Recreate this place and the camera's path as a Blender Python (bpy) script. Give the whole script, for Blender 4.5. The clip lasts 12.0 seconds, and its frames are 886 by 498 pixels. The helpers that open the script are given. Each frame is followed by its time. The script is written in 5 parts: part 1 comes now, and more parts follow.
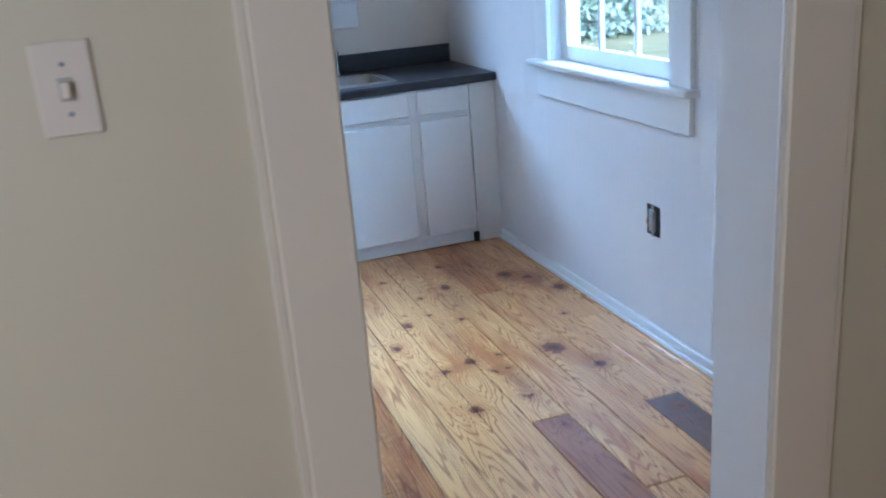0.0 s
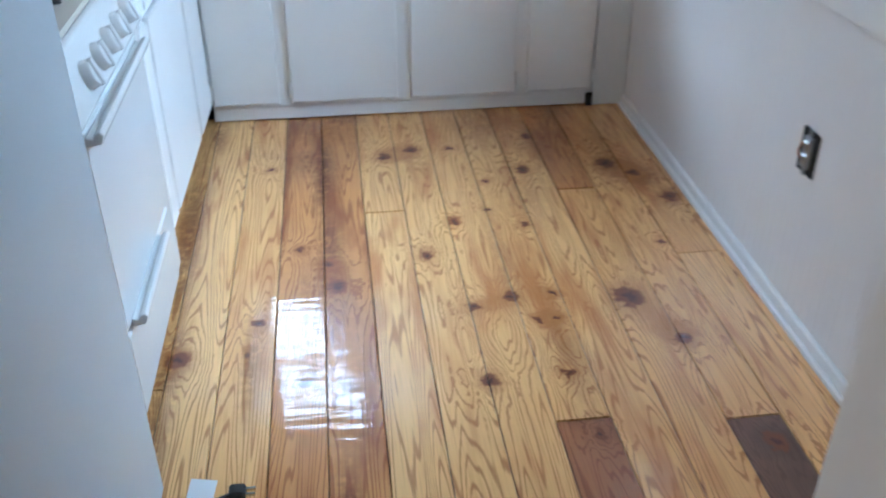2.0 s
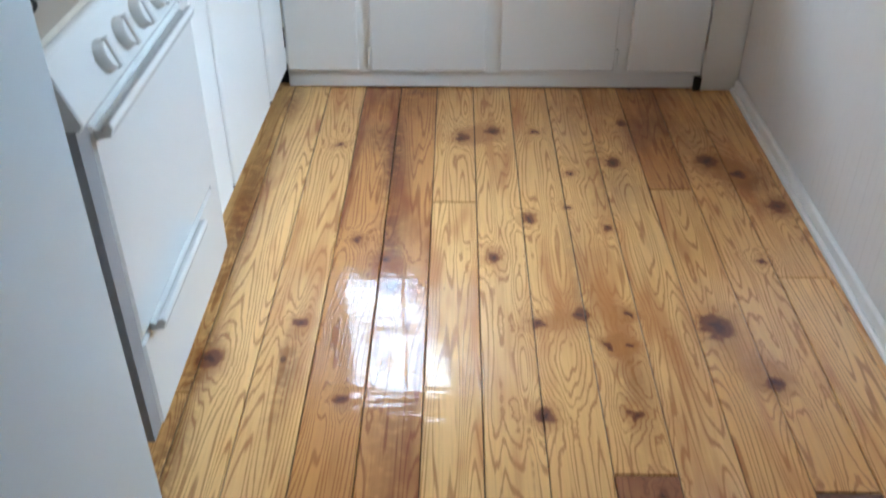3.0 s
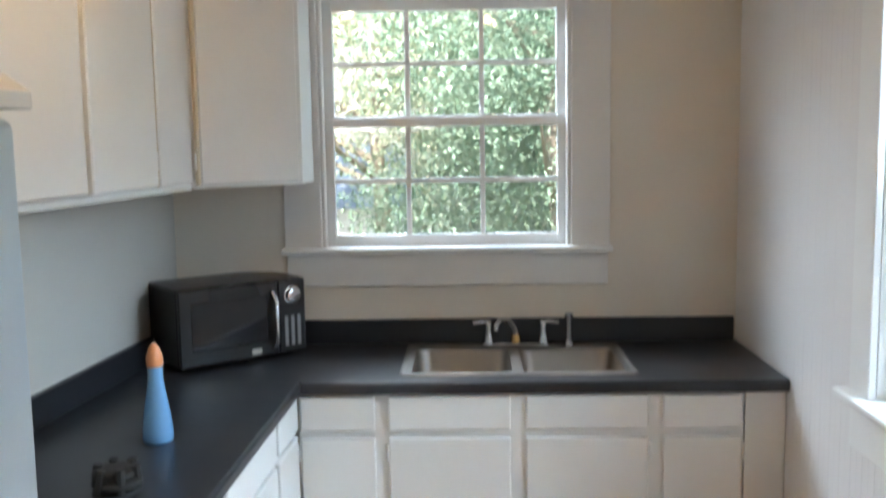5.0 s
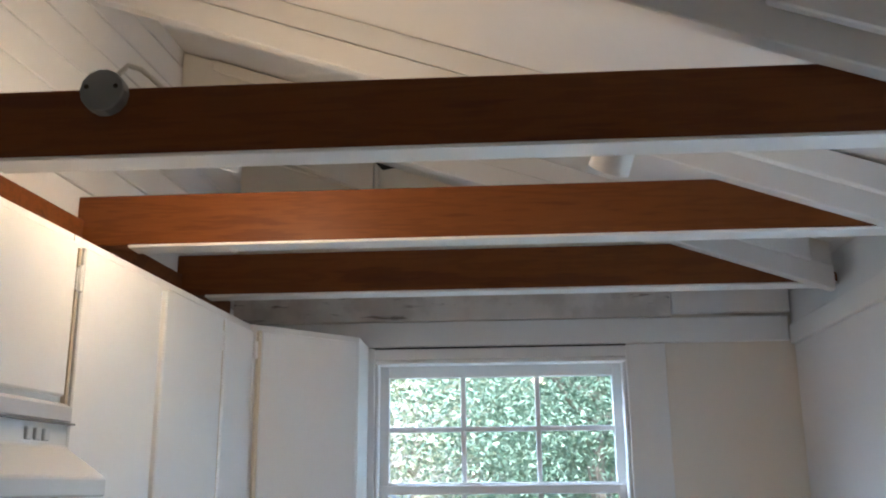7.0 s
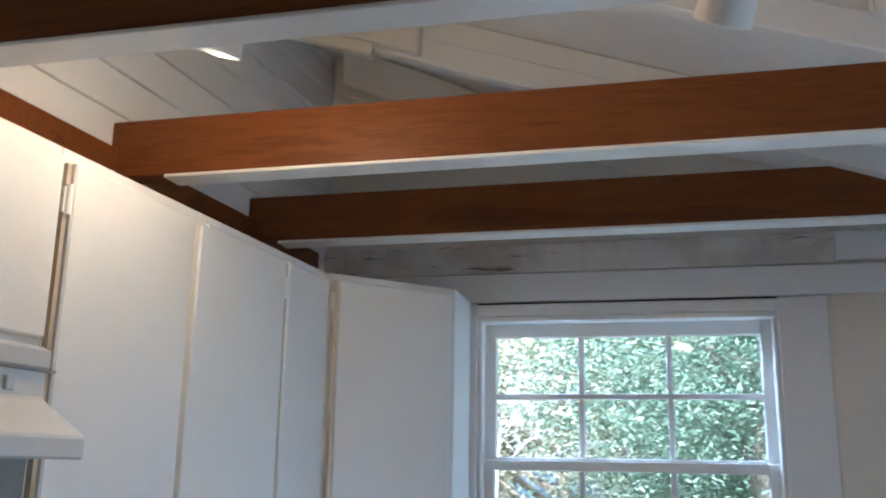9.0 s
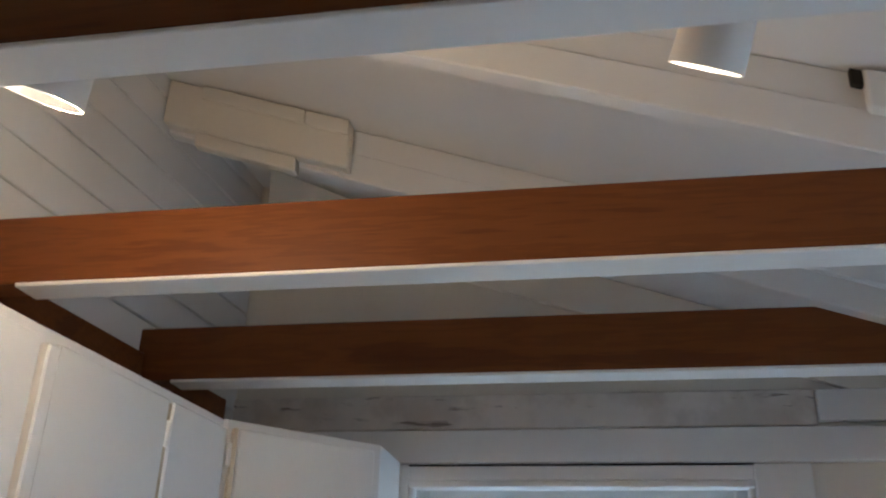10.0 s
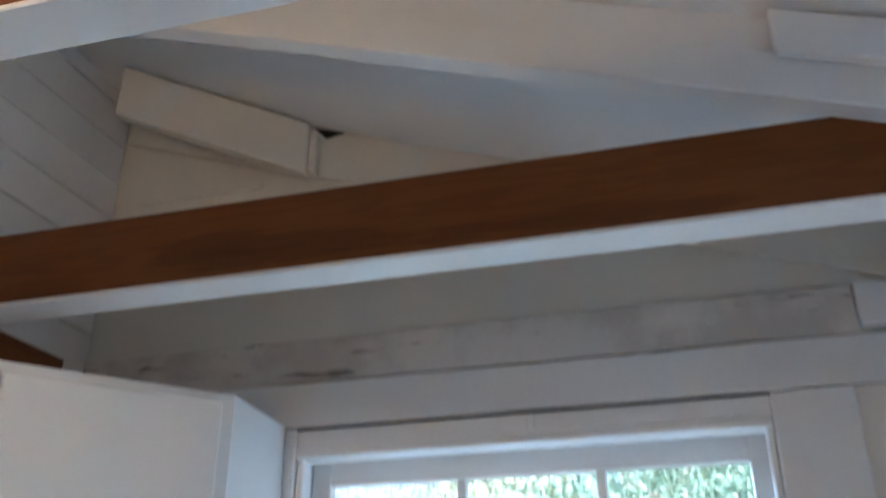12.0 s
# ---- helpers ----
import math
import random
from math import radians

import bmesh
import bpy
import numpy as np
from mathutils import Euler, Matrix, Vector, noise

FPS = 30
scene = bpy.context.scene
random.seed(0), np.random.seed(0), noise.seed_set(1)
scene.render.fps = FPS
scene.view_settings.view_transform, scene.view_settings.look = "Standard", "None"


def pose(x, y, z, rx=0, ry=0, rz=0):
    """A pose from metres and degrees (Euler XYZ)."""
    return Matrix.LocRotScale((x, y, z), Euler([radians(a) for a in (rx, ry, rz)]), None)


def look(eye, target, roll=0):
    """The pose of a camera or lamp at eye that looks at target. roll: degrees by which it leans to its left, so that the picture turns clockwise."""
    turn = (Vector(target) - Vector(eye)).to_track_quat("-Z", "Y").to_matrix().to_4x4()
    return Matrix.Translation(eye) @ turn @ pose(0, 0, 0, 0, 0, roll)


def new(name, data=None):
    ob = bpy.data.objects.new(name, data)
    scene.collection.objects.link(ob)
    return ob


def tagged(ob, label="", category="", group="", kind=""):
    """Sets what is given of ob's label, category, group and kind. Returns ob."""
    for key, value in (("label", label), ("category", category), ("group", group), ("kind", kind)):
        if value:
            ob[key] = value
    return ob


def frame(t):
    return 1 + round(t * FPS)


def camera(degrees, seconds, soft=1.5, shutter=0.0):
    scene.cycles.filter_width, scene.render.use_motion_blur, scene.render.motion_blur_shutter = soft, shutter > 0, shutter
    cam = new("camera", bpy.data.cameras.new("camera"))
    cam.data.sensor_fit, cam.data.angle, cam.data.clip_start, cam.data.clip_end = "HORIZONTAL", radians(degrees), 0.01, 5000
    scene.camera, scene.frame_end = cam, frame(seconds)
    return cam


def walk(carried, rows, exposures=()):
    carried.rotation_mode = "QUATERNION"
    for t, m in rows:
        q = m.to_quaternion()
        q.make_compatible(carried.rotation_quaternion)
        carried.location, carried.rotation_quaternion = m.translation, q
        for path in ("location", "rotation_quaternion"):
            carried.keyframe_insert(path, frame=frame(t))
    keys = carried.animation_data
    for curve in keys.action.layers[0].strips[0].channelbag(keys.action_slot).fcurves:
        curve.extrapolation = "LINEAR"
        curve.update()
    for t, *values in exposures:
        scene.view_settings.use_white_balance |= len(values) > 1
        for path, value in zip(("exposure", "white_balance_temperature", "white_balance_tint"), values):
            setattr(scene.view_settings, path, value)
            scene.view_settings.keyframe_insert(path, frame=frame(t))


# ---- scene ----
cam = camera(51.9, 12.0, soft=1.9, shutter=0.5)
PATH = [
    (0, (-1.777, -4.859, 1.502), (-1.171, -3.063, 0.864), -4.6),
    (0.5, (-1.533, -4.648, 1.52), (-1.048, -2.827, 0.851), -2.0),
    (1, (-1.368, -4.461, 1.516), (-0.998, -2.639, 0.778), -1.9),
    (1.5, (-1.24, -4.214, 1.478), (-0.943, -2.43, 0.624), -1.8),
    (2, (-1.16, -4.009, 1.456), (-0.957, -2.317, 0.409), -0.2),
    (2.5, (-1.058, -3.822, 1.437), (-1.086, -2.166, 0.316), -0.3),
    (2.7, (-1.036, -3.775, 1.427), (-1.062, -2.157, 0.252), -0.0),
    (4.3, (-1.063, -3.62, 1.608), (-1.078, -1.69, 1.083), -0.8),
    (4.5, (-1.062, -3.624, 1.623), (-1.099, -1.67, 1.199), -0.9),
    (5, (-1.063, -3.627, 1.665), (-1.121, -1.641, 1.438), -0.9),
    (5.5, (-1.092, -3.63, 1.689), (-1.141, -1.63, 1.709), -0.3),
    (6, (-1.096, -3.633, 1.724), (-1.169, -1.649, 1.966), -0.6),
    (6.5, (-1.149, -3.622, 1.755), (-1.213, -1.67, 2.183), -0.1),
    (6.7, (-1.15, -3.624, 1.757), (-1.237, -1.682, 2.227), -0.3),
    (8.3, (-1.14, -3.39, 1.766), (-1.398, -1.487, 2.325), 0.6),
    (8.5, (-1.091, -3.307, 1.749), (-1.411, -1.395, 2.238), 0.2),
    (9, (-1.017, -3.115, 1.75), (-1.483, -1.227, 2.214), 1.0),
    (9.2, (-1.015, -3.071, 1.744), (-1.515, -1.192, 2.212), 1.5),
    (9.5, (-1.027, -2.957, 1.748), (-1.41, -1.076, 2.31), 0.6),
    (9.8, (-1.035, -2.82, 1.764), (-1.375, -0.991, 2.499), 1.8),
    (10, (-1.037, -2.711, 1.779), (-1.39, -0.922, 2.6), 1.9),
    (10.1, (-1.036, -2.682, 1.777), (-1.411, -0.903, 2.61), 1.0),
    (10.5, (-0.988, -2.524, 1.777), (-1.369, -0.728, 2.57), -0.9),
    (10.8, (-0.895, -2.364, 1.753), (-1.364, -0.588, 2.543), -0.6),
    (11, (-0.861, -2.246, 1.746), (-1.399, -0.479, 2.513), -0.1),
    (11.3, (-0.826, -2.148, 1.774), (-1.416, -0.356, 2.438), 0.3),
    (11.5, (-0.78, -2.064, 1.759), (-1.371, -0.271, 2.418), 0.2),
    (11.8, (-0.79, -1.939, 1.762), (-1.284, -0.156, 2.522), -0.8),
    (12, (-0.823, -1.841, 1.772), (-1.292, -0.111, 2.659), -0.2),
]
walk(cam, [(t, look(e, g, r)) for t, e, g, r in PATH],
     exposures=[(0.0, 2.10, 4650, 10), (0.5, 2.08, 4750, 9), (1.0, 2.05, 4650, 9), (1.5, 2.00, 5020, 10), (2.0, 1.92, 5450, 11), (2.5, 1.84, 5900, 12), (4.5, 2.03, 6600, 13), (5.5, 2.05, 6600, 13), (6.5, 1.92, 6000, 13), (8.5, 1.85, 5200, 13), (9.0, 1.74, 5350, 12), (9.5, 1.75, 5600, 13), (10.0, 1.66, 5550, 13), (11.0, 2.40, 5350, 13), (11.5, 2.44, 5350, 13), (12.0, 2.02, 5400, 13)])

# ---- world, sun and openings ----
world = bpy.data.worlds.new("world")
scene.world = world
world.use_nodes = True
wn = world.node_tree
sky = wn.nodes.new("ShaderNodeTexSky")
sky.sky_type = "NISHITA"
sky.sun_disc = False
sky.sun_elevation = radians(52)
sky.sun_rotation = radians(192)
sky.altitude = 50
sky.air_density = 1.0
sky.dust_density = 2.5
wn.nodes["Background"].inputs[1].default_value = 0.15
wn.links.new(sky.outputs[0], wn.nodes["Background"].inputs[0])

sun_data = bpy.data.lights.new("sun", "SUN")
sun_data.energy = 4.0
sun_data.angle = radians(0.6)
sun_data.color = (1.0, 0.94, 0.84)
sun = new("sun", sun_data)
sun.matrix_world = look((-3, -14, 22), (0, 3, 0))


def lamp(name, kind, m, watts, colour, **extra):
    d = bpy.data.lights.new(name, kind)
    d.energy, d.color = watts, colour
    for k, v in extra.items():
        if k == "size":
            d.shape, d.size, d.size_y = "RECTANGLE", v[0], v[1]
        if k == "radius":
            d.shadow_soft_size = v
        if k == "spot":
            d.spot_size, d.spot_blend = radians(v), 0.6
    o = new(name, d)
    o.matrix_world = m
    return o


# sky light that falls in by the windows, from just outside and above the line of sight
SKYBLUE = (0.66, 0.84, 1.0)
lamp("sky_light_sink_window", "AREA", look((-3.10, 2.5, 4.5), (-1.05, -0.6, 1.1)), 270, SKYBLUE, size=(4.2, 3.4))
lamp("sky_light_side_window", "AREA", look((1.7, -1.78, 3.3), (-0.6, -1.78, 0.8)), 150, (0.60, 0.82, 1.0), size=(2.8, 2.0))
# added fill lamp inside the entry room, which has no window of its own
lamp("entry_room_fill", "AREA", look((-3.1, -5.75, 1.6), (-1.6, -3.7, 1.2)), 5.9, (1.0, 0.95, 0.88), size=(1.0, 1.2))
# the two warm spot lamps behind the first tie beam
WARM = (1.0, 0.70, 0.40)


# ---- materials ----
def nodes_of(name):
    m = bpy.data.materials.new(name)
    m.use_nodes = True
    t = m.node_tree
    return m, t, t.nodes["Principled BSDF"]


def N(t, kind, **values):
    n = t.nodes.new(kind)
    for k, v in values.items():
        n.inputs[k.replace("_", " ")].default_value = v
    return n


def math_node(t, op, a, b=None, c=None):
    n = t.nodes.new("ShaderNodeMath")
    n.operation = op
    for i, v in enumerate((a, b, c)):
        if v is None:
            continue
        if isinstance(v, (int, float)):
            n.inputs[i].default_value = v
        else:
            t.links.new(v, n.inputs[i])
    return n.outputs[0]


def mix_colour(t, fac, a, b):
    n = t.nodes.new("ShaderNodeMix")
    n.data_type = "RGBA"
    for i, v in ((0, fac), (6, a), (7, b)):
        if isinstance(v, (int, float)):
            n.inputs[i].default_value = v
        elif isinstance(v, tuple):
            n.inputs[i].default_value = (*v, 1)
        else:
            t.links.new(v, n.inputs[i])
    return n.outputs[2]


def ramp(t, fac, lo, hi):
    n = t.nodes.new("ShaderNodeMapRange")
    n.inputs[1].default_value, n.inputs[2].default_value = lo, hi
    n.interpolation_type = "SMOOTHSTEP"
    t.links.new(fac, n.inputs[0])
    return n.outputs[0]


def coords(t, scale=(1, 1, 1), world_space=True):
    m = t.nodes.new("ShaderNodeMapping")
    m.inputs["Scale"].default_value = scale
    if world_space:
        t.links.new(t.nodes.new("ShaderNodeNewGeometry").outputs["Position"], m.inputs[0])
    else:
        t.links.new(t.nodes.new("ShaderNodeTexCoord").outputs["Object"], m.inputs[0])
    return m.outputs[0]


def noise_of(t, vec, scale, detail=3.0, rough=0.55):
    n = N(t, "ShaderNodeTexNoise", Scale=scale, Detail=detail, Roughness=rough)
    t.links.new(vec, n.inputs["Vector"])
    return n.outputs[0]


def bumped(t, b, height, strength, distance):
    n = N(t, "ShaderNodeBump", Strength=strength, Distance=distance)
    t.links.new(height, n.inputs["Height"])
    t.links.new(n.outputs[0], b.inputs["Normal"])


def paint(name, colour, rough=0.5, dirt=0.10, dirt_colour=None, relief=0.25, grain=(1, 1, 1), big=1.4, fine=55.0, metal=0.0, spec=0.5):
    """Painted or plain surface: broad unevenness, fine relief and faint grime."""
    m, t, b = nodes_of(name)
    v = coords(t, grain)
    broad = noise_of(t, v, big, 4.0, 0.6)
    small = noise_of(t, v, fine, 3.0, 0.6)
    dc = dirt_colour or tuple(c * 0.72 for c in colour)
    f = math_node(t, "MULTIPLY", ramp(t, broad, 0.42, 0.78), dirt * 3)
    c1 = mix_colour(t, f, colour, dc)
    c2 = mix_colour(t, math_node(t, "MULTIPLY", ramp(t, small, 0.45, 0.8), dirt), c1, dc)
    t.links.new(c2, b.inputs["Base Color"])
    t.links.new(math_node(t, "MULTIPLY_ADD", broad, 0.25, rough - 0.12), b.inputs["Roughness"])
    b.inputs["Metallic"].default_value = metal
    b.inputs["Specular IOR Level"].default_value = spec
    bumped(t, b, math_node(t, "MULTIPLY_ADD", broad, 1.5, small), relief, 0.0015)
    return m


def plain(name, colour, rough=0.4, metal=0.0, emit=0.0):
    m, t, b = nodes_of(name)
    b.inputs["Base Color"].default_value = (*colour, 1)
    b.inputs["Roughness"].default_value = rough
    b.inputs["Metallic"].default_value = metal
    if emit:
        b.inputs["Emission Color"].default_value = (*colour, 1)
        b.inputs["Emission Strength"].default_value = emit
    return m


# places of the larger knots in the floor: x, y, radius
KNOTS = [(-0.933, -1.684, 0.024), (-0.389, -1.978, 0.046), (-0.831, -1.971, 0.021), (-0.635, -2.276, 0.018), (-0.663, -2.052, 0.013),
         (-0.616, -2.052, 0.013), (-0.718, -1.935, 0.023), (-0.838, -2.290, 0.026), (-1.203, -1.820, 0.032), (-1.311, -1.606, 0.015),
         (-1.014, -0.986, 0.026), (-0.909, -0.948, 0.028), (-0.824, -1.490, 0.021), (-0.532, -1.154, 0.026), (-0.225, -1.142, 0.034),
         (-0.077, -1.411, 0.028), (-0.303, -2.172, 0.026), (-0.602, -1.537, 0.018), (-1.228, -1.700, 0.018), (-1.413, -1.972, 0.020),
         (-1.613, -2.112, 0.032), (-0.150, -1.224, 0.024), (-0.767, -0.946, 0.011), (-0.465, -0.878, 0.021), (-0.597, -1.929, 0.014),
         (-0.198, -1.689, 0.013), (-0.707, -1.421, 0.011), (-0.678, -1.229, 0.014), (-0.613, -2.508, 0.015), (-0.226, -2.579, 0.030),
         (-1.286, -2.242, 0.016), (-1.420, -1.043, 0.016)]


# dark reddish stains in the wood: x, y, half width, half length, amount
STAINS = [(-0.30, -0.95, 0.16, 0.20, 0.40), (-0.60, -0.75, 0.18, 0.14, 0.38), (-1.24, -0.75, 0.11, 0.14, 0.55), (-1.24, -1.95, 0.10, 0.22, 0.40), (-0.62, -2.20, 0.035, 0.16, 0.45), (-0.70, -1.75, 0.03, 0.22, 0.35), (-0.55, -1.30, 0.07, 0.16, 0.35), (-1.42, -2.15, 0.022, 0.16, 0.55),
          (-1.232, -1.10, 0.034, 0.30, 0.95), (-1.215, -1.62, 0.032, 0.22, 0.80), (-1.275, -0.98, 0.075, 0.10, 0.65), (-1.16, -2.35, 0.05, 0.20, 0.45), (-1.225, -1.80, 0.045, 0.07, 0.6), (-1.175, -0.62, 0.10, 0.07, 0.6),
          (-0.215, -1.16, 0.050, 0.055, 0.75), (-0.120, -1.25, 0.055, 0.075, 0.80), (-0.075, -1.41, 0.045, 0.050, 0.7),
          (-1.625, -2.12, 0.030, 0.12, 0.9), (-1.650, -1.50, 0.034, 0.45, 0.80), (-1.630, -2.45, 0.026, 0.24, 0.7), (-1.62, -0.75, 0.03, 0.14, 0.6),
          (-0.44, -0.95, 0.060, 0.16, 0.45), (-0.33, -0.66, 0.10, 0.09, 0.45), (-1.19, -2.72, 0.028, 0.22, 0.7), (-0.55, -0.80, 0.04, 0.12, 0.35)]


def pine(name, light, dark, stain, stain_amount):
    """Varnished pine: cathedral grain that bends round the knots, broad stains, a thick uneven gloss coat."""
    m, t, b = nodes_of(name)
    pos = t.nodes.new("ShaderNodeNewGeometry").outputs["Position"]
    sep = t.nodes.new("ShaderNodeSeparateXYZ")
    t.links.new(pos, sep.inputs[0])
    rnd = t.nodes.new("ShaderNodeObjectInfo").outputs["Random"]
    shift = t.nodes.new("ShaderNodeCombineXYZ")
    t.links.new(math_node(t, "MULTIPLY", rnd, 37.0), shift.inputs[2])
    t.links.new(math_node(t, "MULTIPLY", rnd, 11.0), shift.inputs[1])
    add = t.nodes.new("ShaderNodeVectorMath")
    add.operation = "ADD"
    t.links.new(pos, add.inputs[0])
    t.links.new(shift.outputs[0], add.inputs[1])
    mp = t.nodes.new("ShaderNodeMapping")
    mp.inputs["Scale"].default_value = (10.0, 0.55, 1.0)
    t.links.new(add.outputs[0], mp.inputs[0])
    mp2 = t.nodes.new("ShaderNodeMapping")
    mp2.inputs["Scale"].default_value = (70.0, 2.0, 1.0)
    t.links.new(add.outputs[0], mp2.inputs[0])
    flow = noise_of(t, mp.outputs[0], 1.0, 2.0, 0.45)
    fibre = noise_of(t, mp2.outputs[0], 3.0, 3.0, 0.6)
    wob = noise_of(t, add.outputs[0], 14.0, 2.0)
    # rise of the growth rings round each knot
    rise, core = None, None
    jit = noise_of(t, add.outputs[0], 38.0, 2.0)
    jit2 = noise_of(t, add.outputs[0], 26.0, 2.0)
    wx = math_node(t, "ADD", sep.outputs[0], math_node(t, "MULTIPLY_ADD", jit, 0.050, -0.025))
    wy = math_node(t, "ADD", sep.outputs[1], math_node(t, "MULTIPLY_ADD", jit2, 0.060, -0.030))
    for kx, ky, kr in KNOTS:
        dx = math_node(t, "MULTIPLY", math_node(t, "SUBTRACT", wx, kx), 0.80 / kr)
        dy = math_node(t, "MULTIPLY", math_node(t, "SUBTRACT", wy, ky), 0.68 / kr)
        d2 = math_node(t, "ADD", math_node(t, "MULTIPLY", dx, dx), math_node(t, "MULTIPLY", dy, dy))
        g = math_node(t, "POWER", 2.718, math_node(t, "MULTIPLY", d2, -0.16))
        k = math_node(t, "POWER", 2.718, math_node(t, "MULTIPLY", d2, -1.7))
        rise = g if rise is None else math_node(t, "ADD", rise, g)
        core = k if core is None else math_node(t, "ADD", core, k)
    phase = math_node(t, "MULTIPLY_ADD", flow, 185.0, math_node(t, "MULTIPLY", rise, 17.0))
    rings = math_node(t, "SINE", math_node(t, "ADD", phase, math_node(t, "MULTIPLY", fibre, 2.4)))
    late = ramp(t, rings, 0.35, 1.05)
    late = math_node(t, "MULTIPLY", late, ramp(t, wob, -0.2, 0.5))
    broad = noise_of(t, add.outputs[0], 3.2, 3.0, 0.6)
    c = mix_colour(t, math_node(t, "MULTIPLY", late, 0.80), light, dark)
    c = mix_colour(t, math_node(t, "MULTIPLY", ramp(t, fibre, 0.40, 0.78), 0.30), c, dark)
    mp3 = t.nodes.new("ShaderNodeMapping")
    mp3.inputs["Scale"].default_value = (7.0, 1.1, 1.0)
    t.links.new(add.outputs[0], mp3.inputs[0])
    streak = noise_of(t, mp3.outputs[0], 1.3, 3.0, 0.6)
    c = mix_colour(t, math_node(t, "MULTIPLY", ramp(t, streak, 0.47, 0.72), stain_amount), c, stain)
    c = mix_colour(t, math_node(t, "MULTIPLY", ramp(t, rnd, 0.0, 1.0), 0.20), c, stain)
    blot = None
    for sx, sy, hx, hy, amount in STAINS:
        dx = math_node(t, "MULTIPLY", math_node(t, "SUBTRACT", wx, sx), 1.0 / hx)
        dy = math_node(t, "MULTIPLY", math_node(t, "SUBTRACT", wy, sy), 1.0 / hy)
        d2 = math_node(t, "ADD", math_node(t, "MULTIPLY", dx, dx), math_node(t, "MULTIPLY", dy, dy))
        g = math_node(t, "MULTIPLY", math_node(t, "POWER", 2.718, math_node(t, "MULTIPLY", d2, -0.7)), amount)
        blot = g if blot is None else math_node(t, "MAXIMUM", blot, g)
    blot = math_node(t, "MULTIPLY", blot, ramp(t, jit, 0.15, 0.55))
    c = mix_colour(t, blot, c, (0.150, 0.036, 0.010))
    # specks of pitch and small pin knots
    vor = N(t, "ShaderNodeTexVoronoi", Scale=5.5)
    mp4 = t.nodes.new("ShaderNodeMapping")
    mp4.inputs["Scale"].default_value = (1.0, 0.65, 1.0)
    t.links.new(add.outputs[0], mp4.inputs[0])
    t.links.new(mp4.outputs[0], vor.inputs["Vector"])
    pin = ramp(t, math_node(t, "SUBTRACT", 0.055, vor.outputs["Distance"]), 0.0, 0.03)
    c = mix_colour(t, math_node(t, "MULTIPLY", pin, 0.75), c, (0.10, 0.035, 0.012))
    halo = ramp(t, rise, 0.55, 1.1)
    c = mix_colour(t, math_node(t, "MULTIPLY", halo, 0.70), c, dark)
    knot = ramp(t, math_node(t, "MULTIPLY_ADD", jit, 0.5, core), 0.50, 0.86)
    c = mix_colour(t, knot, c, mix_colour(t, ramp(t, core, 0.75, 1.0), (0.190, 0.052, 0.016), (0.075, 0.020, 0.008)))
    t.links.new(c, b.inputs["Base Color"])
    b.inputs["Roughness"].default_value = 0.34
    b.inputs["Coat Weight"].default_value = 1.0
    b.inputs["Coat IOR"].default_value = 1.50
    b.inputs["Specular IOR Level"].default_value = 0.2
    cr = noise_of(t, pos, 9.0, 3.0)
    t.links.new(math_node(t, "MULTIPLY_ADD", cr, 0.02, 0.004), b.inputs["Coat Roughness"])
    wave = N(t, "ShaderNodeBump", Strength=0.42, Distance=0.0018)
    mp5 = t.nodes.new("ShaderNodeMapping")
    mp5.inputs["Scale"].default_value = (2.2, 24.0, 1.0)
    t.links.new(add.outputs[0], mp5.inputs[0])
    lump = noise_of(t, mp5.outputs[0], 1.9, 1.5, 0.5)
    t.links.new(math_node(t, "MULTIPLY_ADD", late, 0.10, lump), wave.inputs["Height"])
    t.links.new(wave.outputs[0], b.inputs["Coat Normal"])
    bumped(t, b, late, 0.3, 0.0008)
    return m


def stained_beam(name):
    m, t, b = nodes_of(name)
    v = coords(t, (0.9, 6.0, 9.0))
    v2 = coords(t, (3.0, 60.0, 90.0))
    a = noise_of(t, v, 1.6, 4.0, 0.6)
    f = noise_of(t, v2, 2.0, 4.0, 0.65)
    rings = ramp(t, math_node(t, "SINE", math_node(t, "MULTIPLY_ADD", a, 40.0, math_node(t, "MULTIPLY", f, 3.0))), -0.2, 1.0)
    c = mix_colour(t, math_node(t, "MULTIPLY", rings, 0.30), (0.190, 0.060, 0.011), (0.085, 0.023, 0.005))
    c = mix_colour(t, math_node(t, "MULTIPLY", ramp(t, a, 0.50, 0.80), 0.7), c, (0.050, 0.013, 0.006))
    c = mix_colour(t, math_node(t, "MULTIPLY", f, 0.35), c, (0.06, 0.018, 0.007))
    t.links.new(c, b.inputs["Base Color"])
    b.inputs["Roughness"].default_value = 0.5
    b.inputs["Specular IOR Level"].default_value = 0.25
    bumped(t, b, f, 0.3, 0.001)
    return m


def weathered(name):
    m, t, b = nodes_of(name)
    v = coords(t, (2.5, 20.0, 26.0))
    a = noise_of(t, v, 2.0, 5.0, 0.7)
    g = noise_of(t, coords(t, (1, 1, 1)), 4.0, 4.0, 0.65)
    c = mix_colour(t, ramp(t, g, 0.40, 0.62), (0.70, 0.655, 0.60), (0.54, 0.49, 0.44))
    c = mix_colour(t, ramp(t, a, 0.60, 0.65), c, (0.20, 0.165, 0.14))
    t.links.new(c, b.inputs["Base Color"])
    b.inputs["Roughness"].default_value = 0.7
    bumped(t, b, a, 0.5, 0.002)
    return m


